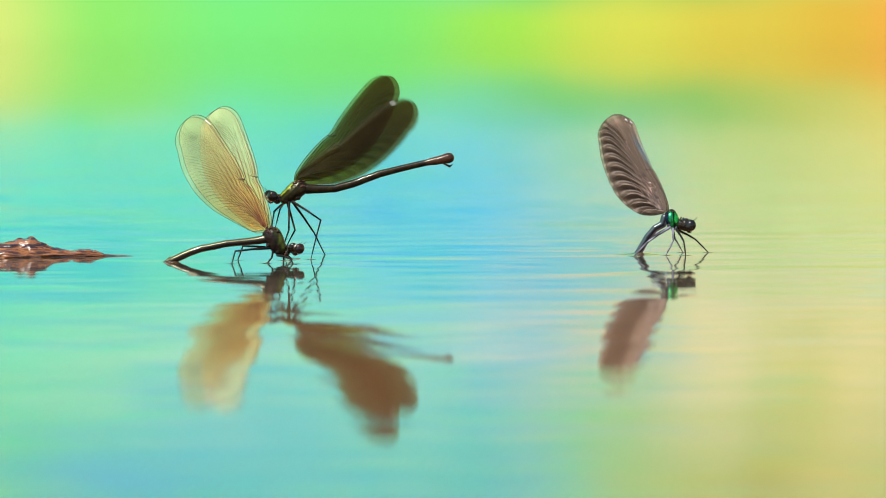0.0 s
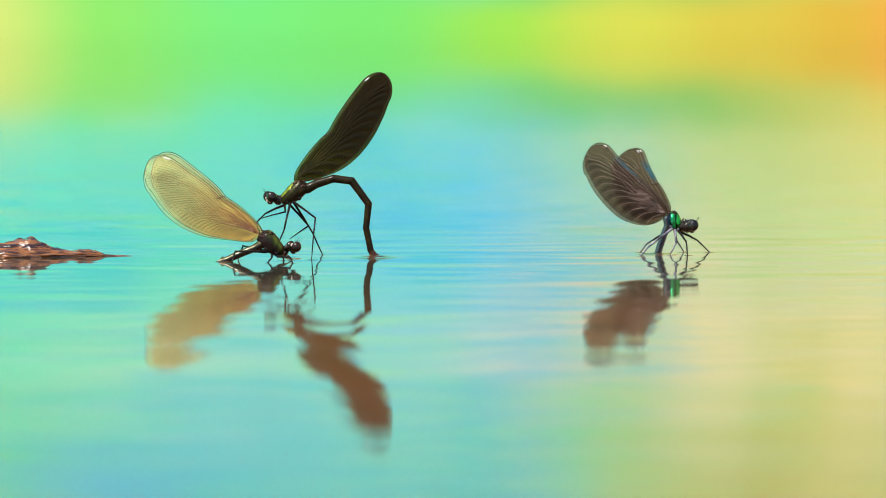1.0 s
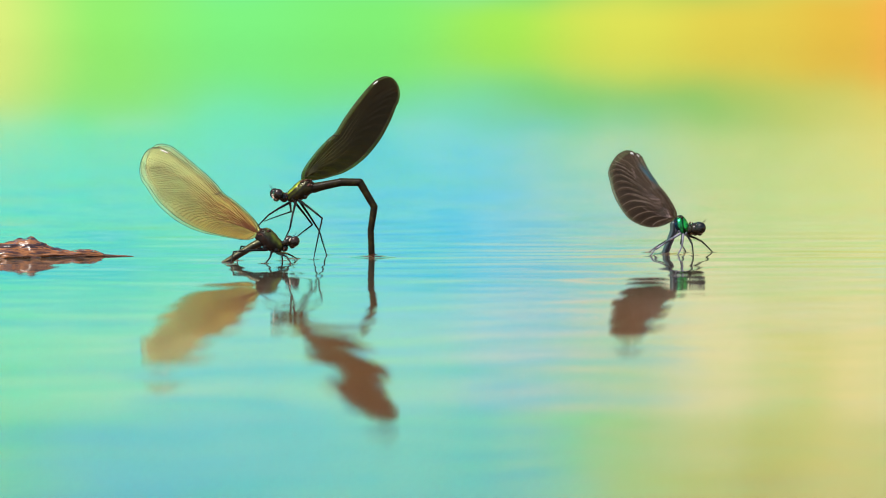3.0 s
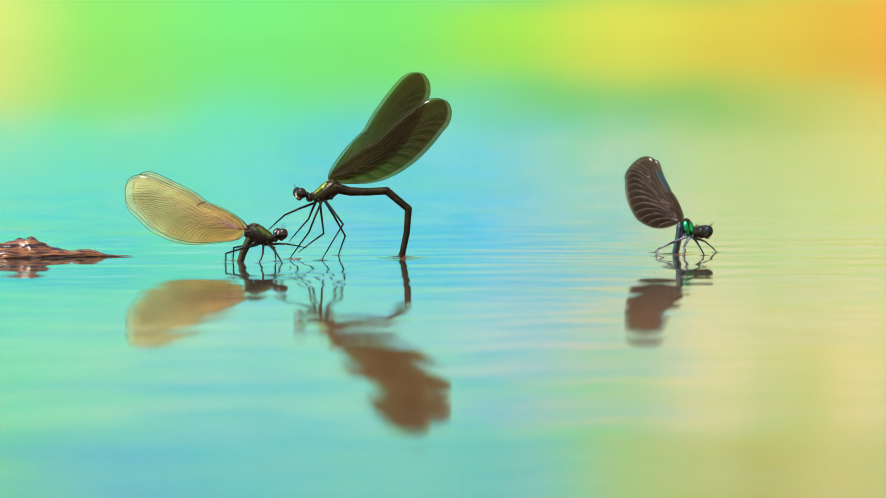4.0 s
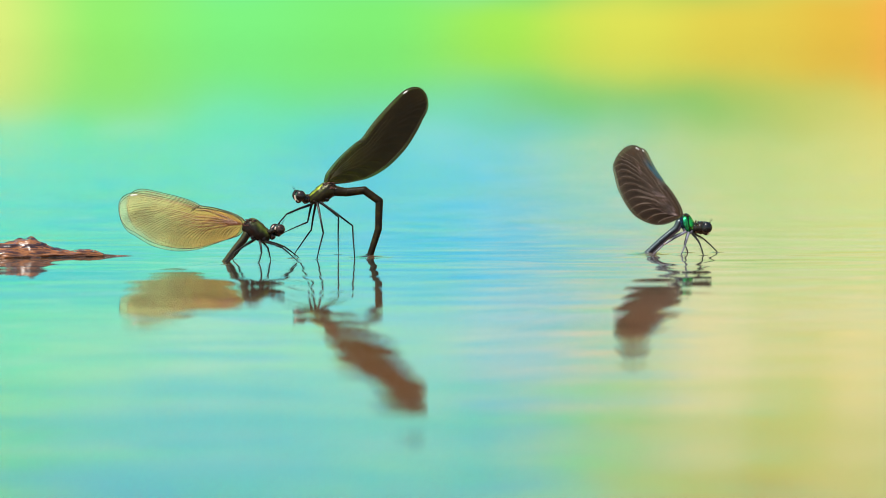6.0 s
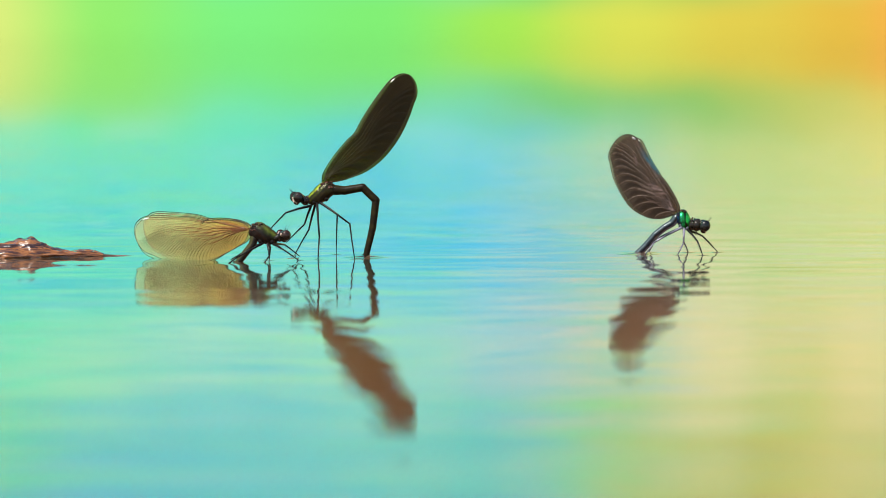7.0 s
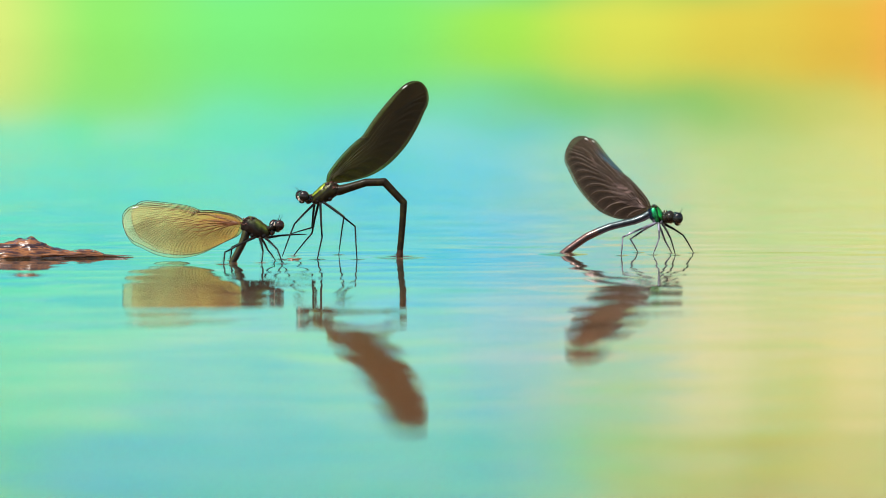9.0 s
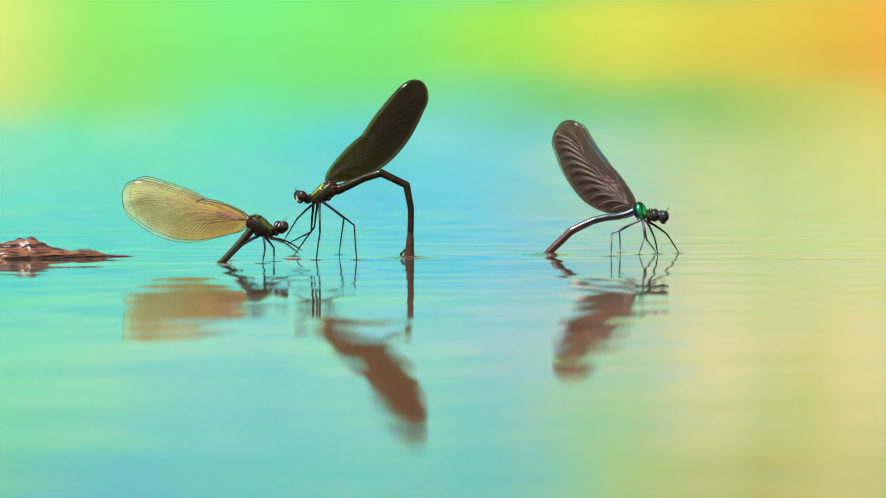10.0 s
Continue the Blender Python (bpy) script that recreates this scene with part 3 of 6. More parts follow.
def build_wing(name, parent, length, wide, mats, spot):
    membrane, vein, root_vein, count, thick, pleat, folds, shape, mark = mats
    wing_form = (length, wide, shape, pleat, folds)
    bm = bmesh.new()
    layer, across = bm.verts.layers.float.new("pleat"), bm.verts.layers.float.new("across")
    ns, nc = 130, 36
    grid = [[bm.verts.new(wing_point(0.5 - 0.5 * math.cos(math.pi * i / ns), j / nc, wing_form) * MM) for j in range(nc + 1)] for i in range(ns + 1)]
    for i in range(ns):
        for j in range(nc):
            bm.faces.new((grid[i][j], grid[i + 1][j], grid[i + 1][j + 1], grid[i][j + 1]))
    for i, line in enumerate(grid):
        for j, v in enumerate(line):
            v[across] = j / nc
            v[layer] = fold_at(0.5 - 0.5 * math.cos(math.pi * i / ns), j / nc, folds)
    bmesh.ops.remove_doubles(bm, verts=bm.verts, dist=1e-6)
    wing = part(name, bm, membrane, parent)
    bm = bmesh.new()
    for run in vein_runs(count, folds):
        fine = thick * (1.1 - 0.55 * run[-1][0])
        tube(bm, [wing_point(s, c, wing_form) for s, c in run], [fine * (0.12 + 0.95 * math.sin(math.pi * (k + 0.3) / len(run))) for k in range(len(run))], 4)
    tagged(part("venation", bm, vein, wing), kind="stuff")
    bm = bmesh.new()
    rim = [wing_point(s, 0, wing_form) for s in 0.5 - 0.5 * np.cos(np.linspace(0, math.pi, 40))] + [wing_point(s, 1, wing_form) for s in 0.5 + 0.5 * np.cos(np.linspace(0.06, math.pi, 40))]
    tube(bm, rim, [0.085] * 36 + [0.055] * 44, 4)
    # the notch where the front edge bends
    tube(bm, [wing_point(0.40, 0.0, wing_form), wing_point(0.405, 0.05, wing_form), wing_point(0.42, 0.13, wing_form)], [0.15, 0.13, 0.06], 5)
    tagged(part("edge_vein", bm, MAT["edge_vein"], wing, "thin dark edge of the wing"), kind="stuff")
    bm = bmesh.new()
    knot = 0.11 if shape is GOLD_SHAPE else 0.08
    for run in fan_runs():
        tube(bm, [wing_point(s, c, wing_form) for s, c in run], [knot * (1 - 0.75 * k / len(run)) * (1.0 + 0.35 * math.sin(k * 2.4)) for k in range(len(run))], 6)
    if shape is BROWN_SHAPE:
        # hard shiny wrinkles along the strong veins
        rng = random.Random(5)
        for q in range(30):
            s = rng.uniform(0.08, 0.42) if q < 23 else rng.uniform(0.52, 0.76)
            c = 0.20 + 0.05 * (q % 3) + rng.uniform(-0.02, 0.02) if q < 23 else 0.30 + 0.25 * (0.76 - s) + rng.uniform(-0.02, 0.02)
            a, b = wing_point(s, c, wing_form), wing_point(s + 0.02, c, wing_form)
            size = rng.uniform(0.10, 0.21)
            m = Matrix.Translation(a * MM) @ (b - a).to_track_quat("X", "Y").to_matrix().to_4x4() @ Matrix.Diagonal((rng.uniform(0.3, 0.6) * MM, size * 0.8 * MM, size * MM, 1))
            bmesh.ops.create_uvsphere(bm, u_segments=8, v_segments=6, radius=1.0, matrix=m)
    tagged(part("root_vein", bm, root_vein, wing), kind="stuff")
    if spot:
        bm = bmesh.new()
        a, b = wing_point(0.872, 0.06, wing_form), wing_point(0.915, 0.07, wing_form)
        d = (b - a).normalized()
        m = Matrix.Translation((a + b) * 0.5 * MM) @ d.to_track_quat("X", "Y").to_matrix().to_4x4() @ Matrix.Diagonal((mark[0] * MM, 0.16 * MM, mark[1] * MM, 1))
        bmesh.ops.create_uvsphere(bm, u_segments=12, v_segments=8, radius=1.0, matrix=m)
        part("wing_spot", bm, MAT["white_spot"], wing, "white spot near the wing tip")
    return wing


def build_damselfly(k, label, facing, wing_len, wing_wide, mats, seg_len, seg_r, th, legs, hinge=(0, 0), turn=0.0, head_size=1.0, neck=1.0, rise=0.0):
    """k: table prefix. facing: 1 looks along +x, -1 along -x. th: thorax half length, half width, half height, neck.
    In the thing's own space x points from abdomen to head and z away from the legs."""
    thing = tagged(new("damselfly"), label, "damselfly", group="damselflies on the pond")
    rig = {"thing": thing, "facing": facing, "wing_len": wing_len, "hinge": hinge, "turn": turn, "seg_len": seg_len, "th": th, "lag": mats.get("lag", 0.7), "fan": mats.get("fan", [(0, 4), (10, 4)]), "belly": mats.get("belly", (-1.0, -0.05))}
    hl, hw, hh, _ = th
    hs = head_size
    # thorax: deep behind, raked forward, narrowing to the neck
    bm = bmesh.new()
    stops = [(-1.15, 0.10, 0.35, 0.30), (-0.95, 0.18, 0.58, 0.55), (-0.6, 0.20, 0.88, 0.80), (-0.2, 0.08, 0.97, 0.90), (0.15, -0.06, 0.95, 0.86), (0.5, -0.22, 0.8, 0.72),
             (0.85, -0.32, 0.55, 0.52), (1.0, -0.32, 0.3, 0.3)]
    rings = []
    for q in range(29):
        x = -1.15 + 2.15 * q / 28
        rings.append(((x * hl, 0, hh * curve_at([(a, b) for a, b, _, _ in stops], x)), hw * curve_at([(a, c) for a, _, c, _ in stops], x), hh * curve_at([(a, d) for a, _, _, d in stops], x)))
    loft(bm, rings, 24)
    for v in bm.verts:
        x, y, z = v.co / MM
        seam = math.sin((x + 0.45 * z) / hl * 5.2 + 0.6)
        push = -0.10 * max(0, seam - 0.72) / 0.28 * abs(y) / hw + 0.10 * noise.noise(Vector((x, y, z)) * 0.9) + 0.05 * noise.noise(Vector((x, y, z)) * 2.6)
        v.co += Vector((0, y, z)).normalized() * push * hh * 0.55 * MM
    part("thorax", bm, mats["thorax"], thing)
    bm = bmesh.new()
    ball(bm, (1.0 * hl + th[3], 0, -0.26 * hh + rise), [v * neck for v in (0.95, 1.15, 1.0)])
    tube(bm, [(0.7 * hl, 0, -0.3 * hh), (1.0 * hl + 2 * th[3], 0, -0.12 * hh + rise)], [0.9 * neck, 0.6 * neck], 10)
    ball(bm, (0.8 * hl, 0, -0.45 * hh), (0.7, 0.9, 0.8))
    for v in bm.verts:
        v.co += Vector((0, 0, 1)) * 0.2 * MM * noise.noise(v.co / MM * 1.7) + Vector((1, 0, 0)) * 0.15 * MM * noise.noise(v.co / MM * 2.3 + Vector((5, 1, 2)))
    part("prothorax", bm, mats["head"], thing)
    bm = bmesh.new()
    rng = random.Random(31)
    for q in range(16):
        a = 2 * math.pi * q / 16 + rng.uniform(-0.2, 0.2)
        size = rng.uniform(0.14, 0.30)
        ball(bm, (1.0 * hl + th[3] * rng.uniform(-0.5, 1.1), 0.95 * neck * math.cos(a), -0.26 * hh + rise + 0.84 * neck * math.sin(a)), (size * 0.8, size * 0.8, size * 1.2), 7, 5)
    part("collar", bm, mats["joint"], thing, "knobbly red-brown collar behind the head")
    # underside plates where the legs join
    bm = bmesh.new()
    for fx in (-0.25, 0.2, 0.6):
        for sy in (-1, 1):
            ball(bm, (fx * hl, sy * 0.36 * hw, -0.6 * hh), (0.2 * hl, 0.34 * hw, 0.3 * hh), 10, 8)
    part("leg_base", bm, mats["coxa"], thing)
    bm = bmesh.new()
    for sy in (-1, 1):
        for fx in (-0.62, -0.3):
            ball(bm, (fx * hl, sy * 0.45 * hw, 0.86 * hh), (0.17 * hl, 0.22 * hw, 0.12 * hh), 8, 6)
        rng = random.Random(21)
        for q in range(22):
            u, w = rng.uniform(-1.05, -0.35), rng.uniform(0.15, 0.95)
            size = rng.uniform(0.035, 0.075)
            ball(bm, (u * hl, sy * 0.84 * hw * math.sqrt(1 - w * w) * (1 - 0.3 * max(0, -0.6 - u)), (0.14 + 0.74 * w) * hh), (size * hl * 1.3, size * hl * 0.55, size * hl * 0.6), 7, 5)
        for q in range(7):
            ball(bm, ((-0.85 + 0.12 * q) * hl, sy * (0.62 + 0.12 * math.sin(q * 2.1)) * hw, (0.70 + 0.09 * math.cos(q * 1.7)) * hh), (0.085 * hl, 0.07 * hw, 0.05 * hh), 7, 5)
    part("wing_joint", bm, mats["joint"], thing)
    # head: wide between two round eyes
    bm = bmesh.new()
    ball(bm, [v * hs for v in (0, 0, 0)], [v * hs for v in (1.0, 1.5, 1.05)])
    ball(bm, [v * hs for v in (-0.7, 0, -0.05)], [v * hs for v in (0.6, 0.9, 0.7)])
    ball(bm, [v * hs for v in (0.45, 0, -0.85)], [v * hs for v in (0.7, 0.8, 0.65)])
    tube(bm, [v for v in ((-0.4 * hs, 0, -0.05 * hs), (-1.2 * hs, 0, -0.45 * hs), (-2.1 * hs, 0, -1.2 * hs))], [0.75 * hs, 0.6 * hs, 0.5 * hs], 10)
    head = part("head", bm, mats["head"], thing)
    for sy in (-1, 1):
        bm = bmesh.new()
        ball(bm, [v * hs for v in (0.05, sy * 1.55, 0.15)], [v * hs for v in (1.16, 0.95, 1.24)], 18, 12)
        part("eye", bm, mats["eye"], head, "glossy rounded compound eye")
        bm = bmesh.new()
        tube(bm, [(0.4, sy * 0.5, 0.8), (0.6, sy * 0.6, 1.7), (0.85, sy * 0.75, 2.7)], [0.12, 0.06, 0.03], 5)
        part("antenna", bm, MAT["leg"], head)
    bm = bmesh.new()
    ball(bm, [v * hs for v in (0.95, 0, -0.5)], [v * hs for v in (0.3, 0.6, 0.25)], 10, 6)
    ball(bm, [v * hs for v in (0.9, 0.5, 0.25)], [v * hs for v in (0.18, 0.2, 0.2)], 8, 6)
    ball(bm, [v * hs for v in (0.9, -0.5, 0.25)], [v * hs for v in (0.18, 0.2, 0.2)], 8, 6)
    part("face_plate", bm, mats["face"], head)
    bm = bmesh.new()
    for sy in (-1, 1):
        ball(bm, [v * hs for v in (0.35, sy * 0.75, 0.82)], [v * hs for v in (0.2, 0.26, 0.16)], 8, 6)
        ball(bm, [v * hs for v in (0.75, sy * 0.9, -0.75)], [v * hs for v in (0.26, 0.2, 0.3)], 8, 6)
        ball(bm, [v * hs for v in (-0.9, sy * 0.85, 0.2)], [v * hs for v in (0.18, 0.3, 0.42)], 8, 6)
        ball(bm, [v * hs for v in (0.92, sy * 0.48, -0.1)], [v * hs for v in (0.2, 0.11, 0.55)], 8, 6)
    part("cheek", bm, mats["face"], head, "pale marks beside the eyes")
    rng = random.Random(11)
    bm = bmesh.new()
    for _ in range(26):
        d = Vector((rng.uniform(-0.4, 1.0), rng.uniform(-1.0, 1.0), rng.uniform(-0.2, 1.2))).normalized()
        a = Vector((d.x * 0.95, d.y * 1.4, d.z * 1.0)) * hs
        tube(bm, [a, a + d * rng.uniform(0.4, 1.0)], [0.03, 0.012], 4)
    tagged(part("hair", bm, MAT["leg"], head), kind="stuff")
    rig["head"] = head
    # wings
    rig["wings"] = []
    for side in ("near", "far"):
        for kind in ("forewing", "hindwing"):
            ob = build_wing(kind, thing, wing_len, wing_wide * (1.0 if kind == "forewing" else 1.05), mats["wing"], mats.get("all_spots") or (side == "near" and kind == "forewing"))
            rig["wings"].append((ob, side, kind))
    # abdomen
    rig["abdomen"] = []
    for i, length in enumerate(seg_len):
        r0, r1 = seg_r[i], seg_r[i + 1]
        last = i == len(seg_len) - 1
        bm = bmesh.new()
        # rounded at both ends, so that neighbours turn in one another at the joints
        cap = [(math.sin(a), math.cos(a)) for a in (1.45, 1.1, 0.75, 0.4)]
        rings = [((-r0 * 0.97 * u, 0, 0), 0.97 * r0 * w, 0.97 * r0 * w) for u, w in cap]
        rings += [((0, 0, 0), 0.97 * r0, 0.97 * r0), ((0.12 * length, 0, 0), r0 * 0.98, r0 * 0.98), ((0.5 * length, 0, 0), (r0 + r1) * 0.482, (r0 + r1) * 0.487),
                  ((0.84 * length, 0, 0), r1 * 0.985, r1 * 0.985), ((0.93 * length, 0, 0), r1 * 1.01, r1 * 1.01), ((length, 0, 0), r1, r1)]
        rings += [((length + r1 * u, 0, 0), r1 * w, r1 * w) for u, w in cap[::-1]]
        loft(bm, rings, 14)
        if last:
            for sy in (-1, 1):
                tube(bm, [(length, sy * 0.3, 0.2), (length + 0.9, sy * 0.45, 0.35)], [0.22, 0.08], 6)
            tube(bm, [(length - 1.5, 0, -r1 * 0.8), (length - 0.2, 0, -r1 * 1.6), (length + 0.5, 0, -r1 * 1.3)], [0.2, 0.32, 0.1], 6)
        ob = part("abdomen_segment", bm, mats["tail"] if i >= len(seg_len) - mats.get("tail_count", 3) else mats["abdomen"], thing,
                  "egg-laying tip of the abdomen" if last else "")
        rig["abdomen"].append(ob)
    # legs
    rig["legs"] = []
    for name, (table, side, hx) in legs.items():
        shell = mats.get("hind_leg", mats["leg"]) if name in "abcd" else mats["leg"]
        femur_len = max(2.5, rig_reach(table, k, side, hx, facing, th, 0))
        tibia_len = max(2.5, rig_reach(table, k, side, hx, facing, th, 1))
        bm = bmesh.new()
        tube(bm, [(-0.25, 0, 0), (0.3, 0, 0), (femur_len * 0.5, 0, 0.1), (femur_len, 0, 0)], [0.3, 0.32, 0.25, 0.2], 8)
        femur = part("femur", bm, shell, thing)
        bm = bmesh.new()
        for q in range(7):
            xx = femur_len * (0.25 + 0.1 * q)
            tube(bm, [(xx, 0, -0.15), (xx + 0.25, 0.1 * (-1) ** q, -0.48)], [0.035, 0.015], 4)
        tagged(part("bristle", bm, shell, femur), kind="stuff")
        bm = bmesh.new()
        body = tibia_len * 0.78
        tube(bm, [(-0.1, 0, 0), (body * 0.5, 0, 0.05), (body, 0, 0)], [0.2, 0.165, 0.13], 8)
        tibia = part("tibia", bm, shell, thing)
        bm = bmesh.new()
        for q in range(9):
            xx = body * (0.12 + 0.095 * q)
            tube(bm, [(xx, 0.02, -0.1), (xx + 0.3, 0.15 * (-1) ** q, -0.48)], [0.032, 0.012], 4)
        tagged(part("bristle", bm, shell, tibia), kind="stuff")
        bm = bmesh.new()
        tube(bm, [(body - 0.05, 0, 0), (tibia_len * 0.95, 0, -0.05), (tibia_len, 0, 0)], [0.12, 0.1, 0.07], 6)
        tube(bm, [(tibia_len - 0.05, 0, 0), (tibia_len + 0.2, 0, -0.25)], [0.06, 0.02], 5)
        part("foot", bm, shell, tibia)
        rig["legs"].append((femur, tibia, table, side, hx, femur_len, tibia_len))
    return rig


# ---- where the joints are: seconds, then x and height pairs in millimetres ----
GOLD_NECK = [
    (0, -35.7, 2.7), (0.3, -35.9, 2.7), (0.5, -36.1, 3.0), (1, -36.2, 3.0), (1.5, -36.1, 3.2), (2, -36.1, 3.6), (2.5, -35.9, 3.5), (2.7, -35.9, 3.5),
    (3.8, -39.3, 6.1), (4, -39.3, 6.1), (4.5, -40.2, 6.9), (5, -40.8, 6.6), (5.5, -40.2, 6.9), (7, -38.0, 6.2), (7.5, -38.6, 6.7), (8, -38.8, 7.2),
    (8.5, -39.0, 7.4), (9, -39.9, 7.6), (9.5, -39.3, 7.2), (10, -38.8, 7.6),
]
GOLD_REAR = [
    (0, -40.8, 6.7), (0.3, -41.4, 6.4), (0.5, -41.9, 5.9), (1, -42.1, 5.4), (1.5, -42.0, 5.5), (2, -41.9, 5.8), (2.5, -41.9, 5.5), (2.7, -41.9, 5.5),
    (3.8, -44.5, 6.3), (4, -44.5, 6.3), (4.5, -45.8, 8.1), (5, -47.0, 8.0), (5.5, -45.8, 8.0), (7, -43.7, 6.6), (7.5, -44.3, 7.1), (8, -44.5, 7.5),
    (8.5, -44.7, 7.6), (9, -45.5, 7.9), (9.5, -45.0, 7.5), (10, -44.3, 8.5),
]
GOLD_HEAD = [
    (0, -33.7, 3.0), (0.5, -34.1, 3.5), (1, -34.3, 3.4), (2, -34.1, 4.3), (2.5, -34.1, 4.3), (2.7, -34.1, 4.3), (3.8, -37.1, 6.1), (4.5, -37.9, 7.3),
    (5, -38.3, 7.5), (5.5, -38.4, 7.8), (7, -36.6, 6.0), (7.5, -37.5, 6.7), (8, -37.2, 7.5), (8.5, -37.5, 7.6), (9, -38.1, 8.3), (9.5, -37.6, 7.6),
    (10, -37.1, 8.0),
]
GOLD_NEARTIP = [
    (0, -57.9, 32.8), (0.3, -60.8, 29.9), (0.5, -62.7, 27.7), (0.7, -65.1, 25.0), (1, -67.4, 22.8), (1.5, -68.2, 23.7), (2, -68.4, 24.5),
    (2.5, -67.1, 26.3), (2.7, -67.0, 26.4), (3.8, -72.1, 19.0), (4, -72.6, 17.5), (4.5, -74.3, 21.1), (5, -76.2, 18.6), (5.5, -75.6, 14.8),
    (7, -71.1, 6.5), (7.5, -72.1, 7.8), (8, -72.9, 8.4), (8.5, -73.3, 8.7), (9, -73.8, 9.3), (9.5, -73.3, 9.2), (10, -73.5, 15.9),
]
GOLD_FARTIP = [
    (0, -51.5, 35.4), (0.3, -56.0, 32.7), (0.5, -59.0, 30.6), (0.7, -63.1, 26.6), (1, -66.4, 23.8), (1.5, -67.4, 24.5), (2, -67.6, 25.4),
    (2.5, -66.4, 27.0), (2.7, -66.2, 27.2), (3.8, -71.3, 19.8), (4, -71.8, 18.4), (4.5, -73.5, 21.9), (5, -75.4, 19.5), (5.5, -74.9, 15.7),
    (7, -70.3, 7.4), (7.5, -71.3, 8.7), (8, -72.1, 9.3), (8.5, -72.5, 9.6), (9, -73.0, 10.2), (9.5, -72.5, 10.1), (10, -72.7, 16.8),
]
GOLD_ABDOMEN_1 = [
    (0, -43.0, 4.8), (0.3, -43.3, 4.5), (0.5, -43.3, 4.0), (1, -43.1, 3.1), (1.5, -43.1, 3.4), (2, -43.3, 3.7), (2.5, -43.3, 3.5), (2.7, -43.3, 3.5),
    (3.8, -44.6, 4.2), (4, -44.7, 4.2), (4.5, -46.4, 5.9), (5, -47.8, 5.7), (5.5, -46.1, 5.8), (7, -43.6, 3.9), (7.5, -44.5, 4.1), (8, -44.8, 4.6),
    (8.5, -44.9, 4.7), (9, -45.5, 5.1), (9.5, -45.2, 5.0), (10, -45.0, 5.9),
]
GOLD_ABDOMEN_2 = [
    (0, -45.2, 4.6), (0.3, -45.3, 4.2), (0.5, -44.8, 3.6), (1, -44.1, 2.8), (1.5, -44.0, 3.0), (2, -44.1, 3.3), (2.5, -44.1, 3.1), (2.7, -44.1, 3.1),
    (3.8, -44.8, 3.7), (4, -45.0, 3.7), (4.5, -47.2, 5.3), (5, -48.5, 5.0), (5.5, -46.8, 5.1), (7, -44.0, 3.4), (7.5, -44.8, 3.6), (8, -45.2, 4.1),
    (8.5, -45.4, 4.2), (9, -45.8, 4.4), (9.5, -45.6, 4.3), (10, -45.6, 5.2),
]
GOLD_ABDOMEN_3 = [
    (0, -47.4, 4.4), (0.3, -47.3, 3.9), (0.5, -46.2, 3.2), (1, -45.0, 2.4), (1.5, -44.9, 2.6), (2, -45.0, 2.9), (2.5, -45.0, 2.6), (2.7, -45.0, 2.6),
    (3.8, -45.1, 3.2), (4, -45.2, 3.2), (4.5, -47.9, 4.6), (5, -49.3, 4.4), (5.5, -47.4, 4.4), (7, -44.5, 2.9), (7.5, -45.2, 3.0), (8, -45.7, 3.5),
    (8.5, -45.8, 3.6), (9, -46.1, 3.8), (9.5, -45.9, 3.7), (10, -46.2, 4.6),
]
GOLD_ABDOMEN_4 = [
    (0, -49.5, 4.2), (0.3, -49.3, 3.6), (0.5, -47.6, 2.8), (1, -46.0, 2.0), (1.5, -45.8, 2.2), (2, -45.9, 2.5), (2.5, -45.9, 2.2), (2.7, -45.9, 2.2),
    (3.8, -45.3, 2.7), (4, -45.5, 2.7), (4.5, -48.7, 3.9), (5, -50.0, 3.7), (5.5, -48.0, 3.7), (7, -44.9, 2.4), (7.5, -45.6, 2.5), (8, -46.2, 2.9),
    (8.5, -46.2, 3.0), (9, -46.4, 3.2), (9.5, -46.3, 3.1), (10, -46.8, 3.9),
]
GOLD_ABDOMEN_5 = [
    (0, -51.7, 3.7), (0.3, -51.2, 3.0), (0.5, -49.1, 2.4), (1, -46.9, 1.6), (1.5, -46.7, 1.8), (2, -46.7, 2.0), (2.5, -46.7, 1.8), (2.7, -46.7, 1.8),
    (3.8, -45.6, 2.1), (4, -45.7, 2.2), (4.5, -49.5, 3.3), (5, -50.7, 3.1), (5.5, -48.6, 3.0), (7, -45.3, 1.9), (7.5, -46.0, 1.9), (8, -46.6, 2.3),
    (8.5, -46.7, 2.4), (9, -46.7, 2.6), (9.5, -46.7, 2.5), (10, -47.5, 3.2),
]
GOLD_ABDOMEN_6 = [
    (0, -53.8, 3.3), (0.3, -53.1, 2.5), (0.5, -50.5, 1.9), (1, -47.8, 1.2), (1.5, -47.6, 1.3), (2, -47.6, 1.5), (2.5, -47.6, 1.3), (2.7, -47.6, 1.3),
    (3.8, -45.8, 1.6), (4, -45.9, 1.6), (4.5, -50.2, 2.6), (5, -51.4, 2.3), (5.5, -49.2, 2.3), (7, -45.7, 1.3), (7.5, -46.3, 1.4), (8, -47.1, 1.8),
    (8.5, -47.1, 1.8), (9, -47.0, 1.9), (9.5, -47.1, 1.9), (10, -48.1, 2.5),
]
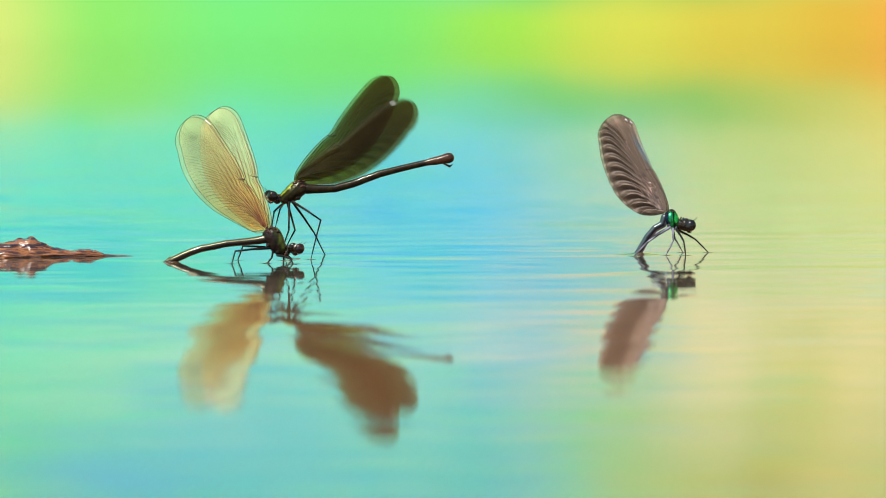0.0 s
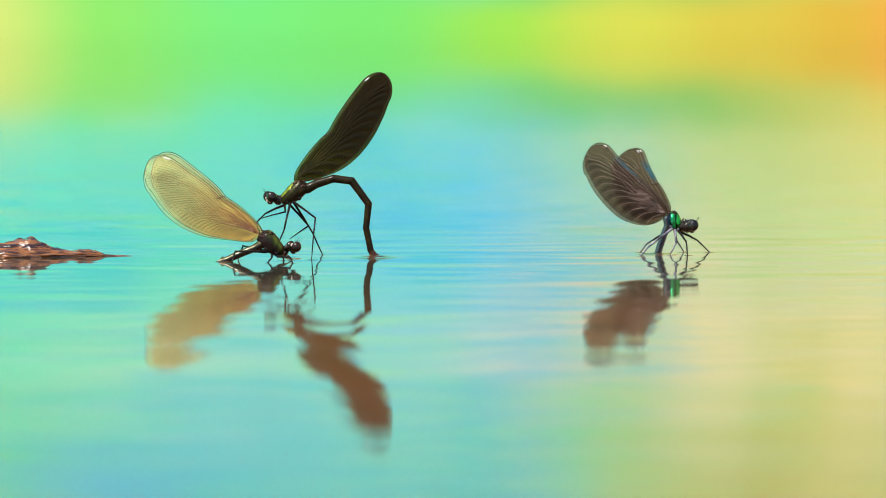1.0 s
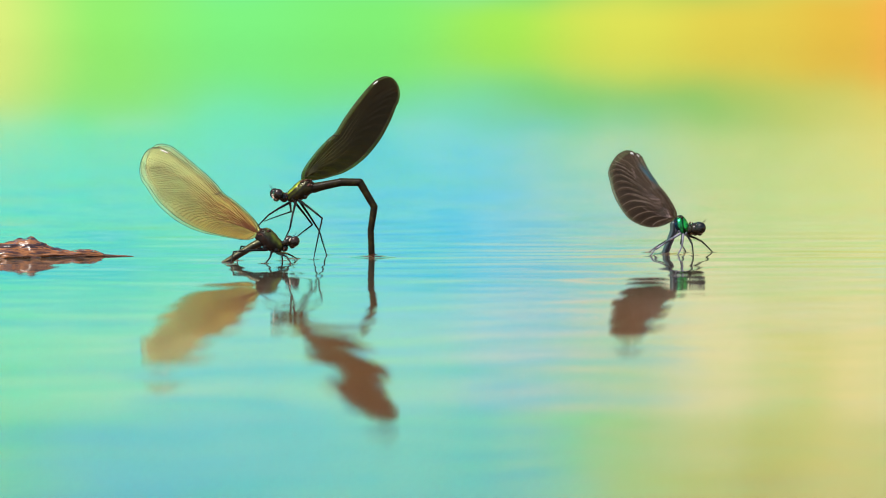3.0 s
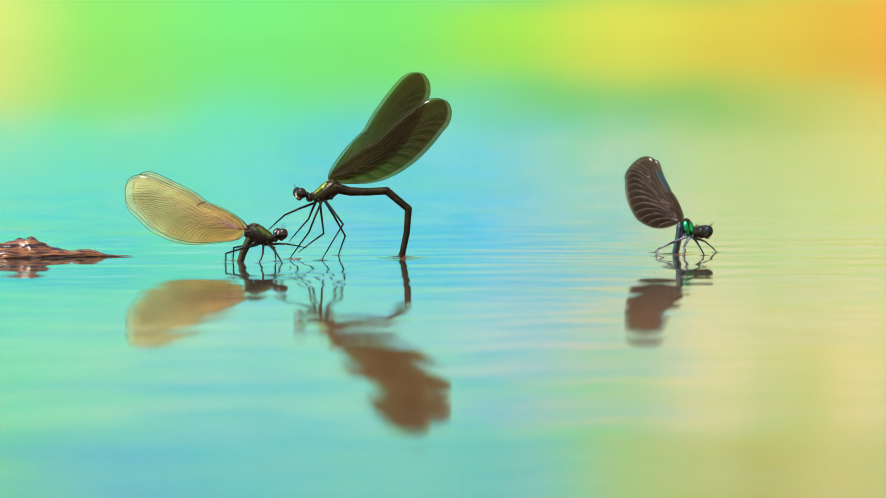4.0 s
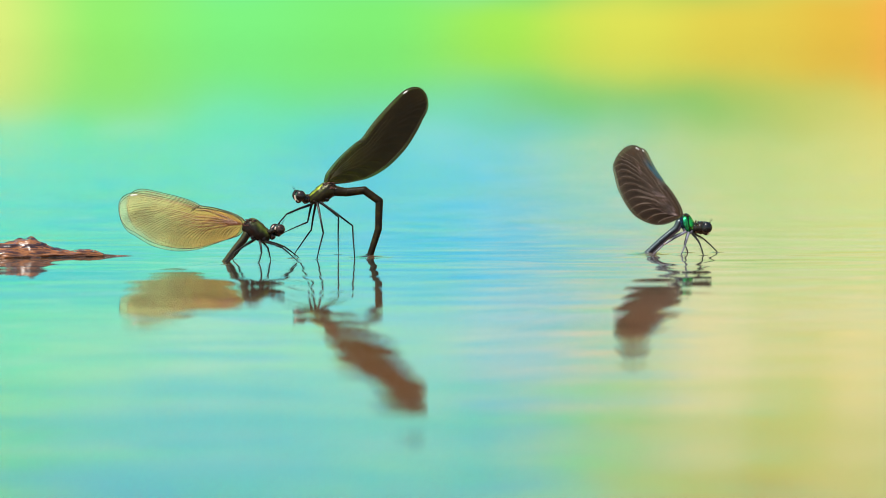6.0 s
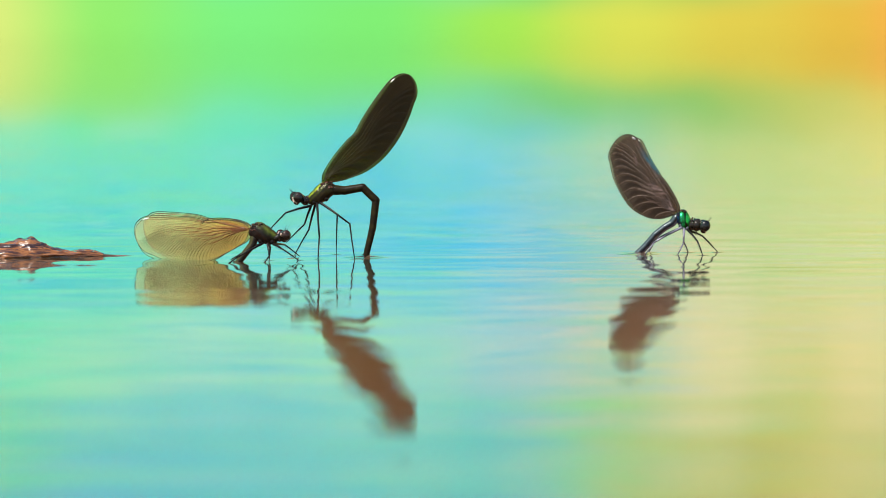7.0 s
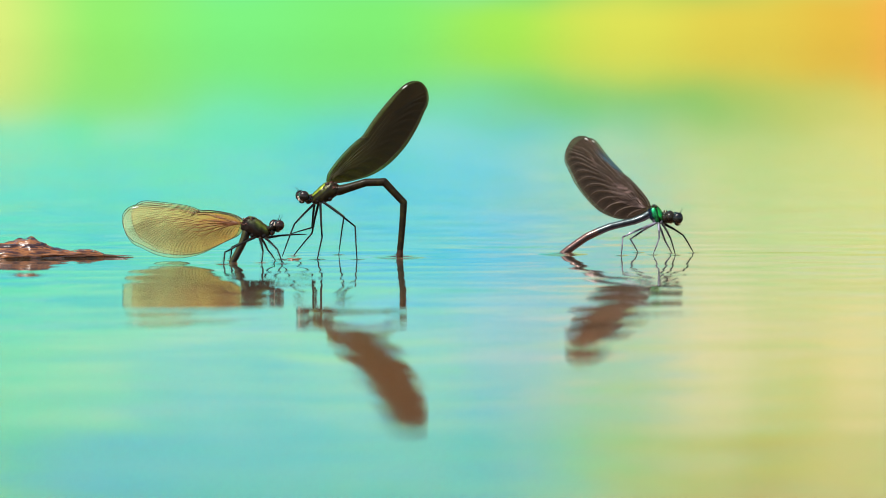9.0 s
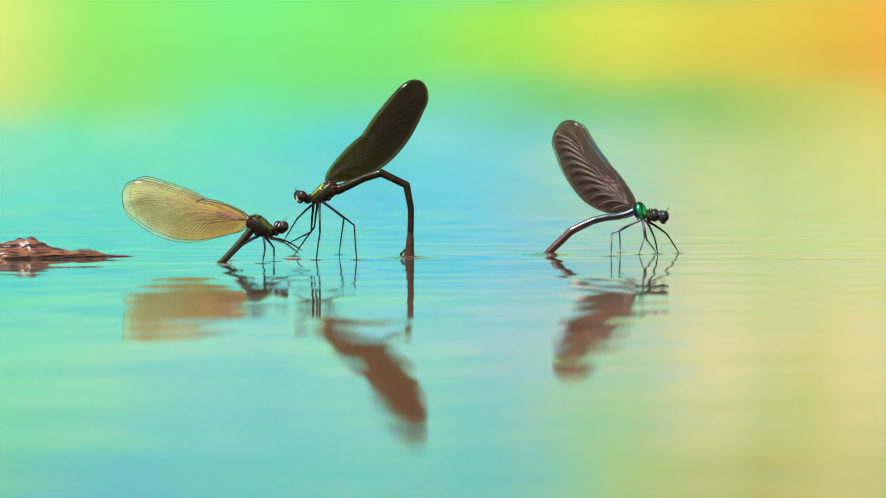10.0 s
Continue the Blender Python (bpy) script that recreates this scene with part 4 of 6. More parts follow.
GOLD_ABDOMEN_7 = [
    (0, -56.0, 2.9), (0.3, -55.0, 1.9), (0.5, -51.9, 1.4), (1, -48.8, 0.8), (1.5, -48.5, 0.9), (2, -48.4, 1.1), (2.5, -48.4, 0.9), (2.7, -48.4, 0.9),
    (3.8, -46.0, 1.1), (4, -46.0, 1.1), (4.5, -51.0, 1.9), (5, -52.1, 1.6), (5.5, -49.7, 1.5), (7, -46.1, 0.8), (7.5, -46.7, 0.9), (8, -47.5, 1.2),
    (8.5, -47.6, 1.2), (9, -47.4, 1.3), (9.5, -47.5, 1.3), (10, -48.8, 1.9),
]
GOLD_ABDOMEN_8 = [
    (0, -58.0, 2.1), (0.3, -57.0, 1.3), (0.5, -53.3, 0.9), (1, -49.7, 0.3), (1.5, -49.4, 0.4), (2, -49.3, 0.6), (2.5, -49.3, 0.4), (2.7, -49.3, 0.4),
    (3.8, -46.2, 0.5), (4, -46.2, 0.6), (4.5, -51.8, 1.2), (5, -52.8, 0.9), (5.5, -50.2, 0.7), (7, -46.5, 0.3), (7.5, -47.1, 0.3), (8, -48.0, 0.6),
    (8.5, -48.0, 0.7), (9, -47.7, 0.7), (9.5, -47.8, 0.7), (10, -49.4, 1.2),
]
GOLD_ABDOMEN_9 = [
    (0, -60.0, 1.2), (0.3, -58.8, 0.6), (0.5, -54.7, 0.4), (1, -50.7, -0.1), (1.5, -50.3, -0.1), (2, -50.1, 0.1), (2.5, -50.1, -0.1),
    (2.7, -50.1, -0.1), (3.8, -46.4, 0.0), (4, -46.4, 0.0), (4.5, -52.5, 0.6), (5, -53.5, 0.2), (5.5, -50.8, -0.0), (7, -46.9, -0.2),
    (7.5, -47.5, -0.2), (8, -48.4, 0.1), (8.5, -48.4, 0.1), (9, -48.0, 0.1), (9.5, -48.2, 0.1), (10, -50.0, 0.5),
]
GOLD_ABDOMEN_10 = [
    (0, -61.9, 0.3), (0.3, -60.6, -0.3), (0.5, -56.1, -0.1), (1, -51.6, -0.5), (1.5, -51.2, -0.5), (2, -50.9, -0.4), (2.5, -50.9, -0.5),
    (2.7, -50.9, -0.5), (3.8, -46.5, -0.5), (4, -46.5, -0.5), (4.5, -53.3, -0.1), (5, -54.2, -0.5), (5.5, -51.3, -0.8), (7, -47.3, -0.8),
    (7.5, -47.8, -0.8), (8, -48.9, -0.5), (8.5, -48.9, -0.5), (9, -48.4, -0.5), (9.5, -48.6, -0.5), (10, -50.7, -0.1),
]
GOLD_LEG_REAR_1 = [
    (0, -47.3, 2.7, -48.1, -0.4), (2.7, -47.3, 2.7, -48.1, -0.4), (3.8, -49.4, 2.2, -49.4, -0.8), (4, -49.4, 2.2, -49.4, -0.8),
    (4.5, -47.1, 3.5, -50.0, -0.1), (5, -48.1, 3.1, -49.9, 0.1), (5.5, -47.3, 3.1, -49.4, -0.3), (7, -47.1, 1.2, -49.3, -0.4),
    (7.5, -49.4, 1.6, -49.4, -0.5), (8, -49.4, 2.2, -49.4, -0.4), (9, -49.6, 2.5, -49.9, -0.4), (10, -46.4, 3.8, -49.9, -0.4),
]
GOLD_LEG_REAR_2 = [
    (0, -46.0, 3.4, -47.1, 0.5), (2.7, -46.0, 3.4, -47.1, 0.5), (3.8, -48.1, 3.0, -48.4, 0.4), (4, -48.1, 3.0, -48.4, 0.4),
    (4.5, -46.0, 4.0, -49.0, 0.5), (5, -47.1, 3.6, -48.9, 0.5), (5.5, -46.3, 3.6, -48.4, 0.5), (7, -46.0, 1.8, -48.2, 0.5),
    (7.5, -48.1, 2.3, -48.4, 0.5), (8, -48.1, 2.9, -48.4, 0.5), (9, -48.5, 3.1, -49.0, 0.5), (10, -45.5, 4.3, -49.0, 0.5),
]
GOLD_LEG_MID_1 = [
    (0, -39.0, 1.2, -40.3, -0.4), (2.7, -39.0, 1.2, -40.3, -0.4), (3.8, -41.1, 1.8, -41.9, -0.1), (4, -41.1, 1.8, -41.9, -0.1),
    (4.5, -42.1, 3.1, -42.4, 0.0), (5, -42.3, 3.5, -42.5, 0.0), (5.5, -42.0, 2.5, -42.5, -0.3), (7, -39.6, 1.6, -41.0, -0.4),
    (7.5, -40.6, 1.8, -41.8, -0.3), (8, -41.0, 2.5, -41.8, -0.3), (9, -41.1, 2.5, -41.4, -0.4), (10, -40.6, 3.1, -41.1, -0.1),
]
GOLD_LEG_MID_2 = [
    (0, -36.7, 1.2, -36.6, -0.5), (2.7, -36.7, 1.2, -36.6, -0.5), (3.8, -38.7, 3.1, -38.4, 0.1), (4, -38.7, 3.1, -38.4, 0.1),
    (4.5, -39.8, 2.9, -39.6, 0.1), (5, -40.3, 3.1, -39.6, 0.3), (5.5, -40.5, 3.1, -39.4, 0.0), (7, -39.7, 3.1, -40.0, 0.1),
    (7.5, -40.1, 2.5, -39.8, -0.1), (8, -39.9, 3.1, -39.6, 0.4), (9, -40.1, 2.5, -38.7, 0.5), (10, -38.8, 3.1, -38.8, 0.1),
]
GOLD_LEG_FRONT_1 = [
    (0, -34.9, 1.2, -33.9, -0.3), (2.7, -34.9, 1.2, -33.9, -0.3), (3.8, -38.0, 2.5, -36.6, 0.3), (4, -38.0, 2.5, -36.6, 0.3),
    (4.5, -38.1, 4.2, -35.4, 1.0), (5, -37.2, 3.6, -34.1, 0.9), (5.5, -36.7, 3.6, -33.5, 0.7), (7, -36.3, 3.1, -32.8, 0.7),
    (7.5, -38.0, 3.1, -37.1, 0.1), (8, -37.7, 2.5, -36.8, 0.3), (9, -37.7, 3.1, -36.5, 0.0), (10, -36.1, 4.7, -33.5, 2.9),
]
GOLD_LEG_FRONT_2 = [
    (0, -35.7, 1.0, -34.8, 0.0), (2.7, -35.7, 1.0, -34.8, 0.0), (3.8, -36.1, 3.8, -31.8, 3.0), (4, -36.1, 3.8, -31.8, 3.0),
    (4.5, -37.5, 3.4, -34.9, 1.0), (5, -36.7, 3.1, -34.5, 1.0), (5.5, -36.5, 3.1, -33.7, 0.9), (7, -36.5, 3.6, -33.1, 1.0),
    (7.5, -37.1, 4.4, -35.4, 2.1), (8, -36.1, 5.1, -31.9, 4.8), (9, -35.4, 6.0, -32.4, 6.0), (10, -35.8, 4.4, -33.2, 2.7),
]
DARK_NECK = [
    (0, -37.8, 14.4), (0.5, -37.0, 14.2), (1, -37.5, 14.2), (2, -36.9, 15.2), (2.5, -37.3, 14.8), (2.7, -37.3, 14.8), (3.8, -30.4, 14.9),
    (4, -30.2, 14.8), (4.5, -30.7, 14.6), (5, -30.8, 14.6), (5.5, -30.8, 14.5), (7, -31.2, 14.1), (7.5, -31.1, 14.2), (8, -30.6, 14.6),
    (9, -30.3, 14.4), (10, -30.7, 14.4),
]
DARK_REAR = [
    (0, -32.1, 16.0), (0.5, -31.5, 15.8), (1, -32.1, 16.0), (2, -31.5, 16.5), (2.5, -32.0, 16.2), (2.7, -32.0, 16.2), (3.8, -24.5, 16.1),
    (4, -24.2, 16.0), (4.5, -25.0, 15.6), (5, -25.2, 15.7), (5.5, -25.3, 15.4), (7, -25.7, 15.7), (7.5, -25.4, 15.7), (8, -24.6, 16.0),
    (9, -24.8, 15.6), (10, -24.9, 15.8),
]
DARK_HEAD = [
    (0, -40.0, 14.2), (0.5, -39.8, 14.0), (1, -40.2, 14.0), (2, -39.6, 14.9), (2.5, -39.8, 14.6), (2.7, -39.8, 14.6), (3.8, -33.7, 14.9),
    (4, -33.3, 14.9), (4.5, -33.2, 14.4), (5, -33.3, 14.5), (5.5, -33.3, 14.4), (7, -34.0, 13.9), (7.5, -33.7, 13.9), (8, -32.9, 14.5),
    (9, -32.7, 14.2), (10, -33.1, 14.2),
]
DARK_NEARTIP = [
    (0, -7.0, 36.2), (0.1, -10.4, 40.8), (0.3, -10.7, 41.1), (0.5, -10.8, 41.1), (1, -13.8, 42.5), (1.5, -13.7, 41.5), (2, -11.8, 41.1),
    (2.3, -12.5, 41.4), (2.5, -12.8, 41.2), (2.7, -12.5, 41.1), (3.8, -9.9, 41.9), (3.9, -6.2, 39.3), (4, 0.8, 36.4), (4.1, -3.6, 37.9),
    (4.2, -4.6, 39.0), (4.5, -4.3, 38.6), (5, -4.1, 37.4), (5.5, -4.1, 37.4), (7, -8.0, 42.1), (7.5, -7.8, 41.6), (8, -5.9, 41.1), (8.2, -7.0, 42.3),
    (8.3, -6.2, 41.8), (8.4, -5.4, 40.6), (8.5, -4.7, 40.0), (8.6, -4.7, 39.6), (8.7, -5.1, 40.0), (9, -5.1, 40.2), (9.5, -5.7, 40.3),
    (10, -5.1, 40.6),
]
DARK_FARTIP = [
    (0, -9.8, 44.9), (0.1, -10.7, 41.1), (0.3, -10.7, 41.1), (0.5, -10.7, 41.4), (1, -13.5, 42.7), (1.5, -13.5, 41.6), (2, -11.7, 41.2),
    (2.3, -11.4, 40.8), (2.5, -12.6, 41.4), (2.7, -12.4, 41.2), (3.8, -9.9, 42.1), (3.9, -7.5, 42.5), (4, -4.9, 43.1), (4.1, -4.6, 41.2),
    (4.2, -4.5, 39.3), (4.5, -4.2, 38.7), (5, -3.9, 37.5), (5.5, -3.9, 37.5), (7, -7.9, 42.3), (7.5, -7.6, 41.8), (8, -5.8, 41.2), (8.2, -6.8, 42.4),
    (8.3, -6.0, 41.9), (8.4, -5.3, 40.7), (8.5, -4.6, 40.2), (8.6, -4.6, 39.8), (8.7, -5.0, 40.2), (9, -5.0, 40.3), (9.5, -5.5, 40.4),
    (10, -5.0, 40.7),
]
DARK_ABDOMEN_1 = [
    (0, -28.2, 15.9), (0.3, -29.0, 15.8), (0.4, -28.3, 16.2), (0.5, -28.3, 16.6), (0.6, -28.6, 17.0), (1, -29.6, 17.1), (1.5, -29.3, 17.1),
    (2, -28.8, 17.1), (2.5, -29.3, 16.9), (2.7, -29.3, 16.9), (3.8, -21.7, 15.7), (4, -21.4, 15.3), (4.5, -22.7, 15.2), (5, -22.3, 15.4),
    (5.5, -22.8, 15.0), (7, -22.9, 15.6), (7.5, -23.1, 15.7), (7.8, -22.3, 16.2), (8, -21.6, 17.0), (8.1, -21.9, 17.3), (8.2, -22.1, 17.8),
    (8.3, -22.1, 17.7), (8.4, -22.0, 16.9), (8.5, -21.8, 16.2), (9, -22.1, 16.2), (9.5, -22.7, 16.2), (10, -21.8, 16.9),
]
DARK_ABDOMEN_2 = [
    (0, -24.7, 16.2), (0.3, -25.5, 16.2), (0.4, -25.1, 17.2), (0.5, -25.1, 17.8), (0.6, -25.7, 18.5), (1, -26.8, 18.2), (1.5, -26.4, 18.0),
    (2, -25.9, 17.9), (2.5, -26.4, 17.8), (2.7, -26.4, 17.8), (3.8, -18.9, 15.9), (4, -18.5, 15.3), (4.5, -20.0, 15.4), (5, -19.8, 15.6),
    (5.5, -20.4, 15.2), (7, -20.5, 16.0), (7.5, -20.6, 15.8), (7.8, -19.7, 16.9), (8, -18.7, 18.3), (8.1, -19.1, 18.9), (8.2, -19.5, 19.9),
    (8.3, -19.5, 19.6), (8.4, -19.3, 18.2), (8.5, -19.0, 17.2), (9, -19.3, 17.0), (9.5, -19.8, 17.0), (10, -18.8, 18.3),
]
DARK_ABDOMEN_3 = [
    (0, -21.3, 17.1), (0.3, -22.1, 17.2), (0.4, -22.0, 18.3), (0.5, -21.8, 18.5), (0.6, -22.6, 18.7), (1, -23.8, 18.1), (1.5, -23.4, 18.1),
    (2, -22.9, 18.1), (2.5, -23.4, 17.8), (2.7, -23.4, 17.8), (3.8, -16.0, 15.7), (4, -15.7, 15.3), (4.5, -17.4, 15.5), (5, -17.2, 15.6),
    (5.5, -17.9, 15.2), (7, -18.3, 15.8), (7.5, -18.2, 15.9), (7.8, -17.0, 17.3), (8, -15.7, 19.8), (8.1, -16.4, 20.6), (8.2, -17.0, 21.9),
    (8.3, -16.9, 21.5), (8.4, -16.6, 19.2), (8.5, -16.1, 17.6), (9, -16.5, 17.5), (9.5, -16.9, 17.1), (10, -15.6, 19.3),
]
DARK_ABDOMEN_4 = [
    (0, -17.9, 18.3), (0.3, -18.8, 18.4), (0.4, -18.9, 19.5), (0.5, -18.5, 18.5), (0.6, -19.7, 17.9), (1, -21.1, 17.2), (1.5, -20.7, 17.2),
    (2, -20.1, 17.2), (2.5, -20.4, 17.5), (2.7, -20.4, 17.5), (3.8, -13.2, 15.4), (4, -12.9, 15.3), (4.5, -14.8, 15.4), (5, -14.8, 14.8),
    (5.5, -15.8, 14.5), (7, -16.3, 14.5), (7.5, -16.0, 15.0), (7.8, -14.6, 16.7), (8, -13.1, 19.8), (8.1, -13.7, 21.6), (8.2, -14.5, 23.8),
    (8.3, -14.2, 23.1), (8.4, -13.7, 19.9), (8.5, -13.1, 17.6), (9, -13.6, 17.3), (9.5, -13.9, 17.2), (10, -12.6, 19.8),
]
DARK_ABDOMEN_5 = [
    (0, -14.5, 19.5), (0.3, -15.4, 19.6), (0.4, -15.6, 19.4), (0.5, -15.8, 16.4), (0.6, -17.5, 15.6), (1, -19.0, 15.0), (1.5, -18.6, 15.0),
    (2, -18.1, 14.9), (2.5, -18.7, 14.9), (2.7, -18.7, 14.9), (3.8, -10.9, 13.9), (4, -10.5, 13.9), (4.5, -13.1, 13.3), (5, -13.2, 12.9),
    (5.5, -14.5, 12.5), (7, -15.7, 12.2), (7.5, -15.1, 13.0), (7.8, -13.1, 14.5), (8, -11.0, 17.3), (8.1, -11.0, 19.9), (8.2, -11.6, 22.4),
    (8.3, -11.3, 21.8), (8.4, -11.5, 18.0), (8.5, -10.8, 15.8), (9, -11.5, 15.6), (9.5, -11.7, 15.6), (10, -10.0, 17.7),
]
DARK_ABDOMEN_6 = [
    (0, -11.1, 20.4), (0.3, -12.1, 20.7), (0.4, -12.5, 18.5), (0.5, -14.0, 13.8), (0.6, -16.4, 12.8), (1, -17.9, 12.4), (1.5, -17.6, 12.3),
    (2, -17.3, 12.1), (2.5, -18.1, 12.1), (2.7, -18.1, 12.1), (3.8, -9.1, 11.9), (4, -8.6, 12.0), (4.5, -11.5, 11.3), (5, -11.7, 10.7),
    (5.5, -13.9, 10.3), (7, -15.5, 9.8), (7.5, -14.8, 10.5), (7.8, -12.4, 12.0), (8, -10.1, 14.2), (8.1, -9.7, 17.2), (8.2, -9.6, 20.0),
    (8.3, -9.4, 19.5), (8.4, -9.7, 15.8), (8.5, -8.8, 13.6), (9, -9.6, 13.4), (9.5, -9.8, 13.3), (10, -8.3, 15.0),
]
DARK_ABDOMEN_7 = [
    (0, -7.7, 21.2), (0.3, -8.7, 21.7), (0.4, -9.7, 16.6), (0.5, -13.1, 10.5), (0.6, -16.6, 9.6), (1, -17.9, 9.4), (1.5, -17.7, 9.3), (2, -17.5, 9.1),
    (2.5, -18.4, 9.1), (2.7, -18.4, 9.1), (3.8, -8.8, 9.1), (4, -8.3, 9.2), (4.5, -11.5, 8.7), (5, -12.0, 8.2), (5.5, -14.4, 7.8), (7, -16.2, 7.5),
    (7.5, -15.3, 8.1), (7.8, -12.4, 9.3), (8, -10.1, 11.0), (8.1, -9.1, 14.1), (8.2, -8.3, 17.1), (8.3, -7.8, 16.7), (8.4, -9.2, 12.9),
    (8.5, -8.7, 10.6), (9, -9.5, 10.5), (9.5, -9.6, 10.5), (10, -7.6, 11.8),
]
DARK_ABDOMEN_8 = [
    (0, -4.2, 22.0), (0.3, -5.2, 22.4), (0.4, -7.5, 14.3), (0.5, -13.3, 7.2), (0.6, -17.1, 6.4), (1, -17.9, 6.4), (1.5, -17.8, 6.3), (2, -17.9, 6.1),
    (2.5, -18.6, 6.0), (2.7, -18.6, 6.0), (3.8, -8.9, 6.3), (4, -8.4, 6.4), (4.5, -11.5, 6.0), (5, -12.3, 5.6), (5.5, -14.9, 5.4), (7, -16.9, 5.2),
    (7.5, -16.0, 5.8), (7.8, -12.6, 6.7), (8, -10.9, 7.8), (8.1, -9.6, 10.9), (8.2, -8.7, 13.9), (8.3, -7.8, 13.5), (8.4, -9.1, 10.0),
    (8.5, -8.6, 7.7), (9, -9.5, 7.6), (9.5, -9.6, 7.5), (10, -7.5, 8.5),
]
DARK_ABDOMEN_9 = [
    (0, -0.7, 22.7), (0.3, -1.7, 22.9), (0.4, -5.9, 11.4), (0.5, -13.7, 3.8), (0.6, -17.5, 3.2), (1, -17.9, 3.4), (1.5, -18.4, 3.3), (2, -18.5, 3.1),
    (2.5, -19.0, 3.0), (2.7, -19.0, 3.0), (3.8, -9.4, 3.6), (4, -8.9, 3.6), (4.5, -11.7, 3.4), (5, -12.7, 3.1), (5.5, -15.7, 3.1), (7, -17.4, 2.9),
    (7.5, -16.7, 3.4), (7.8, -13.3, 4.1), (8, -11.5, 4.5), (8.1, -10.6, 7.9), (8.2, -9.0, 10.6), (8.3, -7.9, 10.3), (8.4, -9.3, 7.0), (8.5, -8.8, 4.7),
    (9, -9.7, 4.7), (9.5, -9.7, 4.5), (10, -7.6, 5.2),
]
DARK_ABDOMEN_10 = [
    (0, 2.8, 23.5), (0.3, 1.8, 23.3), (0.4, -4.3, 8.4), (0.5, -14.1, 0.4), (0.6, -17.4, -0.0), (1, -16.3, 0.8), (1.5, -17.3, 0.5), (2, -17.9, 0.1),
    (2.5, -17.9, 0.1), (2.7, -17.9, 0.1), (3.8, -10.0, 0.8), (4, -9.5, 0.8), (4.5, -12.1, 0.8), (5, -13.0, 0.5), (5.5, -16.6, 0.8), (7, -17.9, 0.5),
    (7.5, -17.4, 1.1), (7.8, -14.0, 1.5), (8, -12.1, 1.3), (8.1, -11.6, 4.9), (8.2, -9.2, 7.4), (8.3, -7.9, 7.1), (8.4, -9.5, 4.1), (8.5, -9.1, 1.7),
    (9, -10.0, 1.8), (9.5, -9.9, 1.6), (10, -7.8, 1.8),
]
DARK_LEG_REAR_1 = [
    (0, -28.3, 9.0, -30.7, -0.5), (0.5, -28.7, 9.0, -30.4, -0.5), (1, -29.5, 9.6, -30.4, -0.3), (2.7, -29.0, 9.8, -30.4, -0.3),
    (3.8, -23.1, 8.1, -28.2, -0.3), (4, -23.1, 8.1, -28.2, -0.3), (4.2, -21.3, 8.3, -19.9, -0.0), (4.5, -20.7, 8.3, -19.9, -0.0),
    (5, -21.3, 7.1, -20.6, -0.0), (5.5, -20.8, 7.4, -20.4, -0.0), (7, -21.6, 8.1, -20.4, -0.0), (7.5, -20.9, 8.1, -20.2, -0.0),
    (8, -20.6, 7.7, -20.0, 0.1), (9, -20.4, 7.4, -19.9, -0.0), (10, -20.6, 7.7, -20.0, -0.0),
]
DARK_LEG_REAR_2 = [
    (0, -30.2, 5.4, -27.5, -0.5), (0.5, -29.8, 5.0, -27.7, -0.4), (1, -30.6, 5.4, -28.2, -0.4), (2.7, -30.4, 6.1, -27.9, -0.5),
    (3.8, -22.9, 4.8, -24.6, -0.0), (4, -22.9, 4.8, -24.6, -0.0), (4.5, -24.0, 9.4, -24.6, 0.1), (5, -24.2, 9.0, -24.8, 0.4),
    (5.5, -24.5, 8.7, -24.6, 0.4), (7, -24.9, 9.6, -25.2, 0.7), (8, -23.6, 9.4, -24.6, 0.5), (9, -23.3, 9.1, -24.6, 0.4), (10, -23.3, 8.7, -24.5, 0.4),
]
DARK_LEG_MID_1 = [
    (0, -35.7, 6.7, -36.6, 3.7), (1, -36.8, 6.7, -37.8, 4.1), (2.7, -36.5, 7.1, -37.4, 4.1), (3.8, -31.1, 6.1, -35.5, 0.1),
    (4, -31.1, 6.1, -35.5, 0.1), (4.5, -24.9, 7.0, -30.6, 1.1), (5, -27.5, 6.1, -29.5, 1.5), (5.5, -27.4, 6.3, -29.3, -0.1),
    (7, -28.7, 5.0, -28.9, -0.0), (8, -28.2, 5.0, -29.1, -0.0), (9, -28.1, 4.8, -29.1, -0.1), (10, -28.5, 6.1, -29.3, -0.0),
]
DARK_LEG_MID_2 = [
    (0, -34.7, 6.1, -36.8, 2.1), (0.5, -31.0, 7.4, -34.8, 4.8), (1, -31.5, 7.1, -34.4, 5.0), (2.7, -31.2, 7.8, -34.5, 5.1),
    (3.8, -27.9, 5.4, -32.8, 1.7), (4, -27.9, 5.4, -32.8, 1.7), (4.5, -30.6, 5.7, -35.2, 0.3), (5, -30.7, 5.4, -34.8, 0.3),
    (5.5, -30.7, 6.1, -34.5, 1.1), (7, -31.5, 6.1, -34.8, 0.3), (8, -30.7, 5.8, -35.1, 0.3), (9, -30.7, 5.4, -35.1, -0.0),
    (10, -30.2, 6.7, -35.1, -0.0),
]
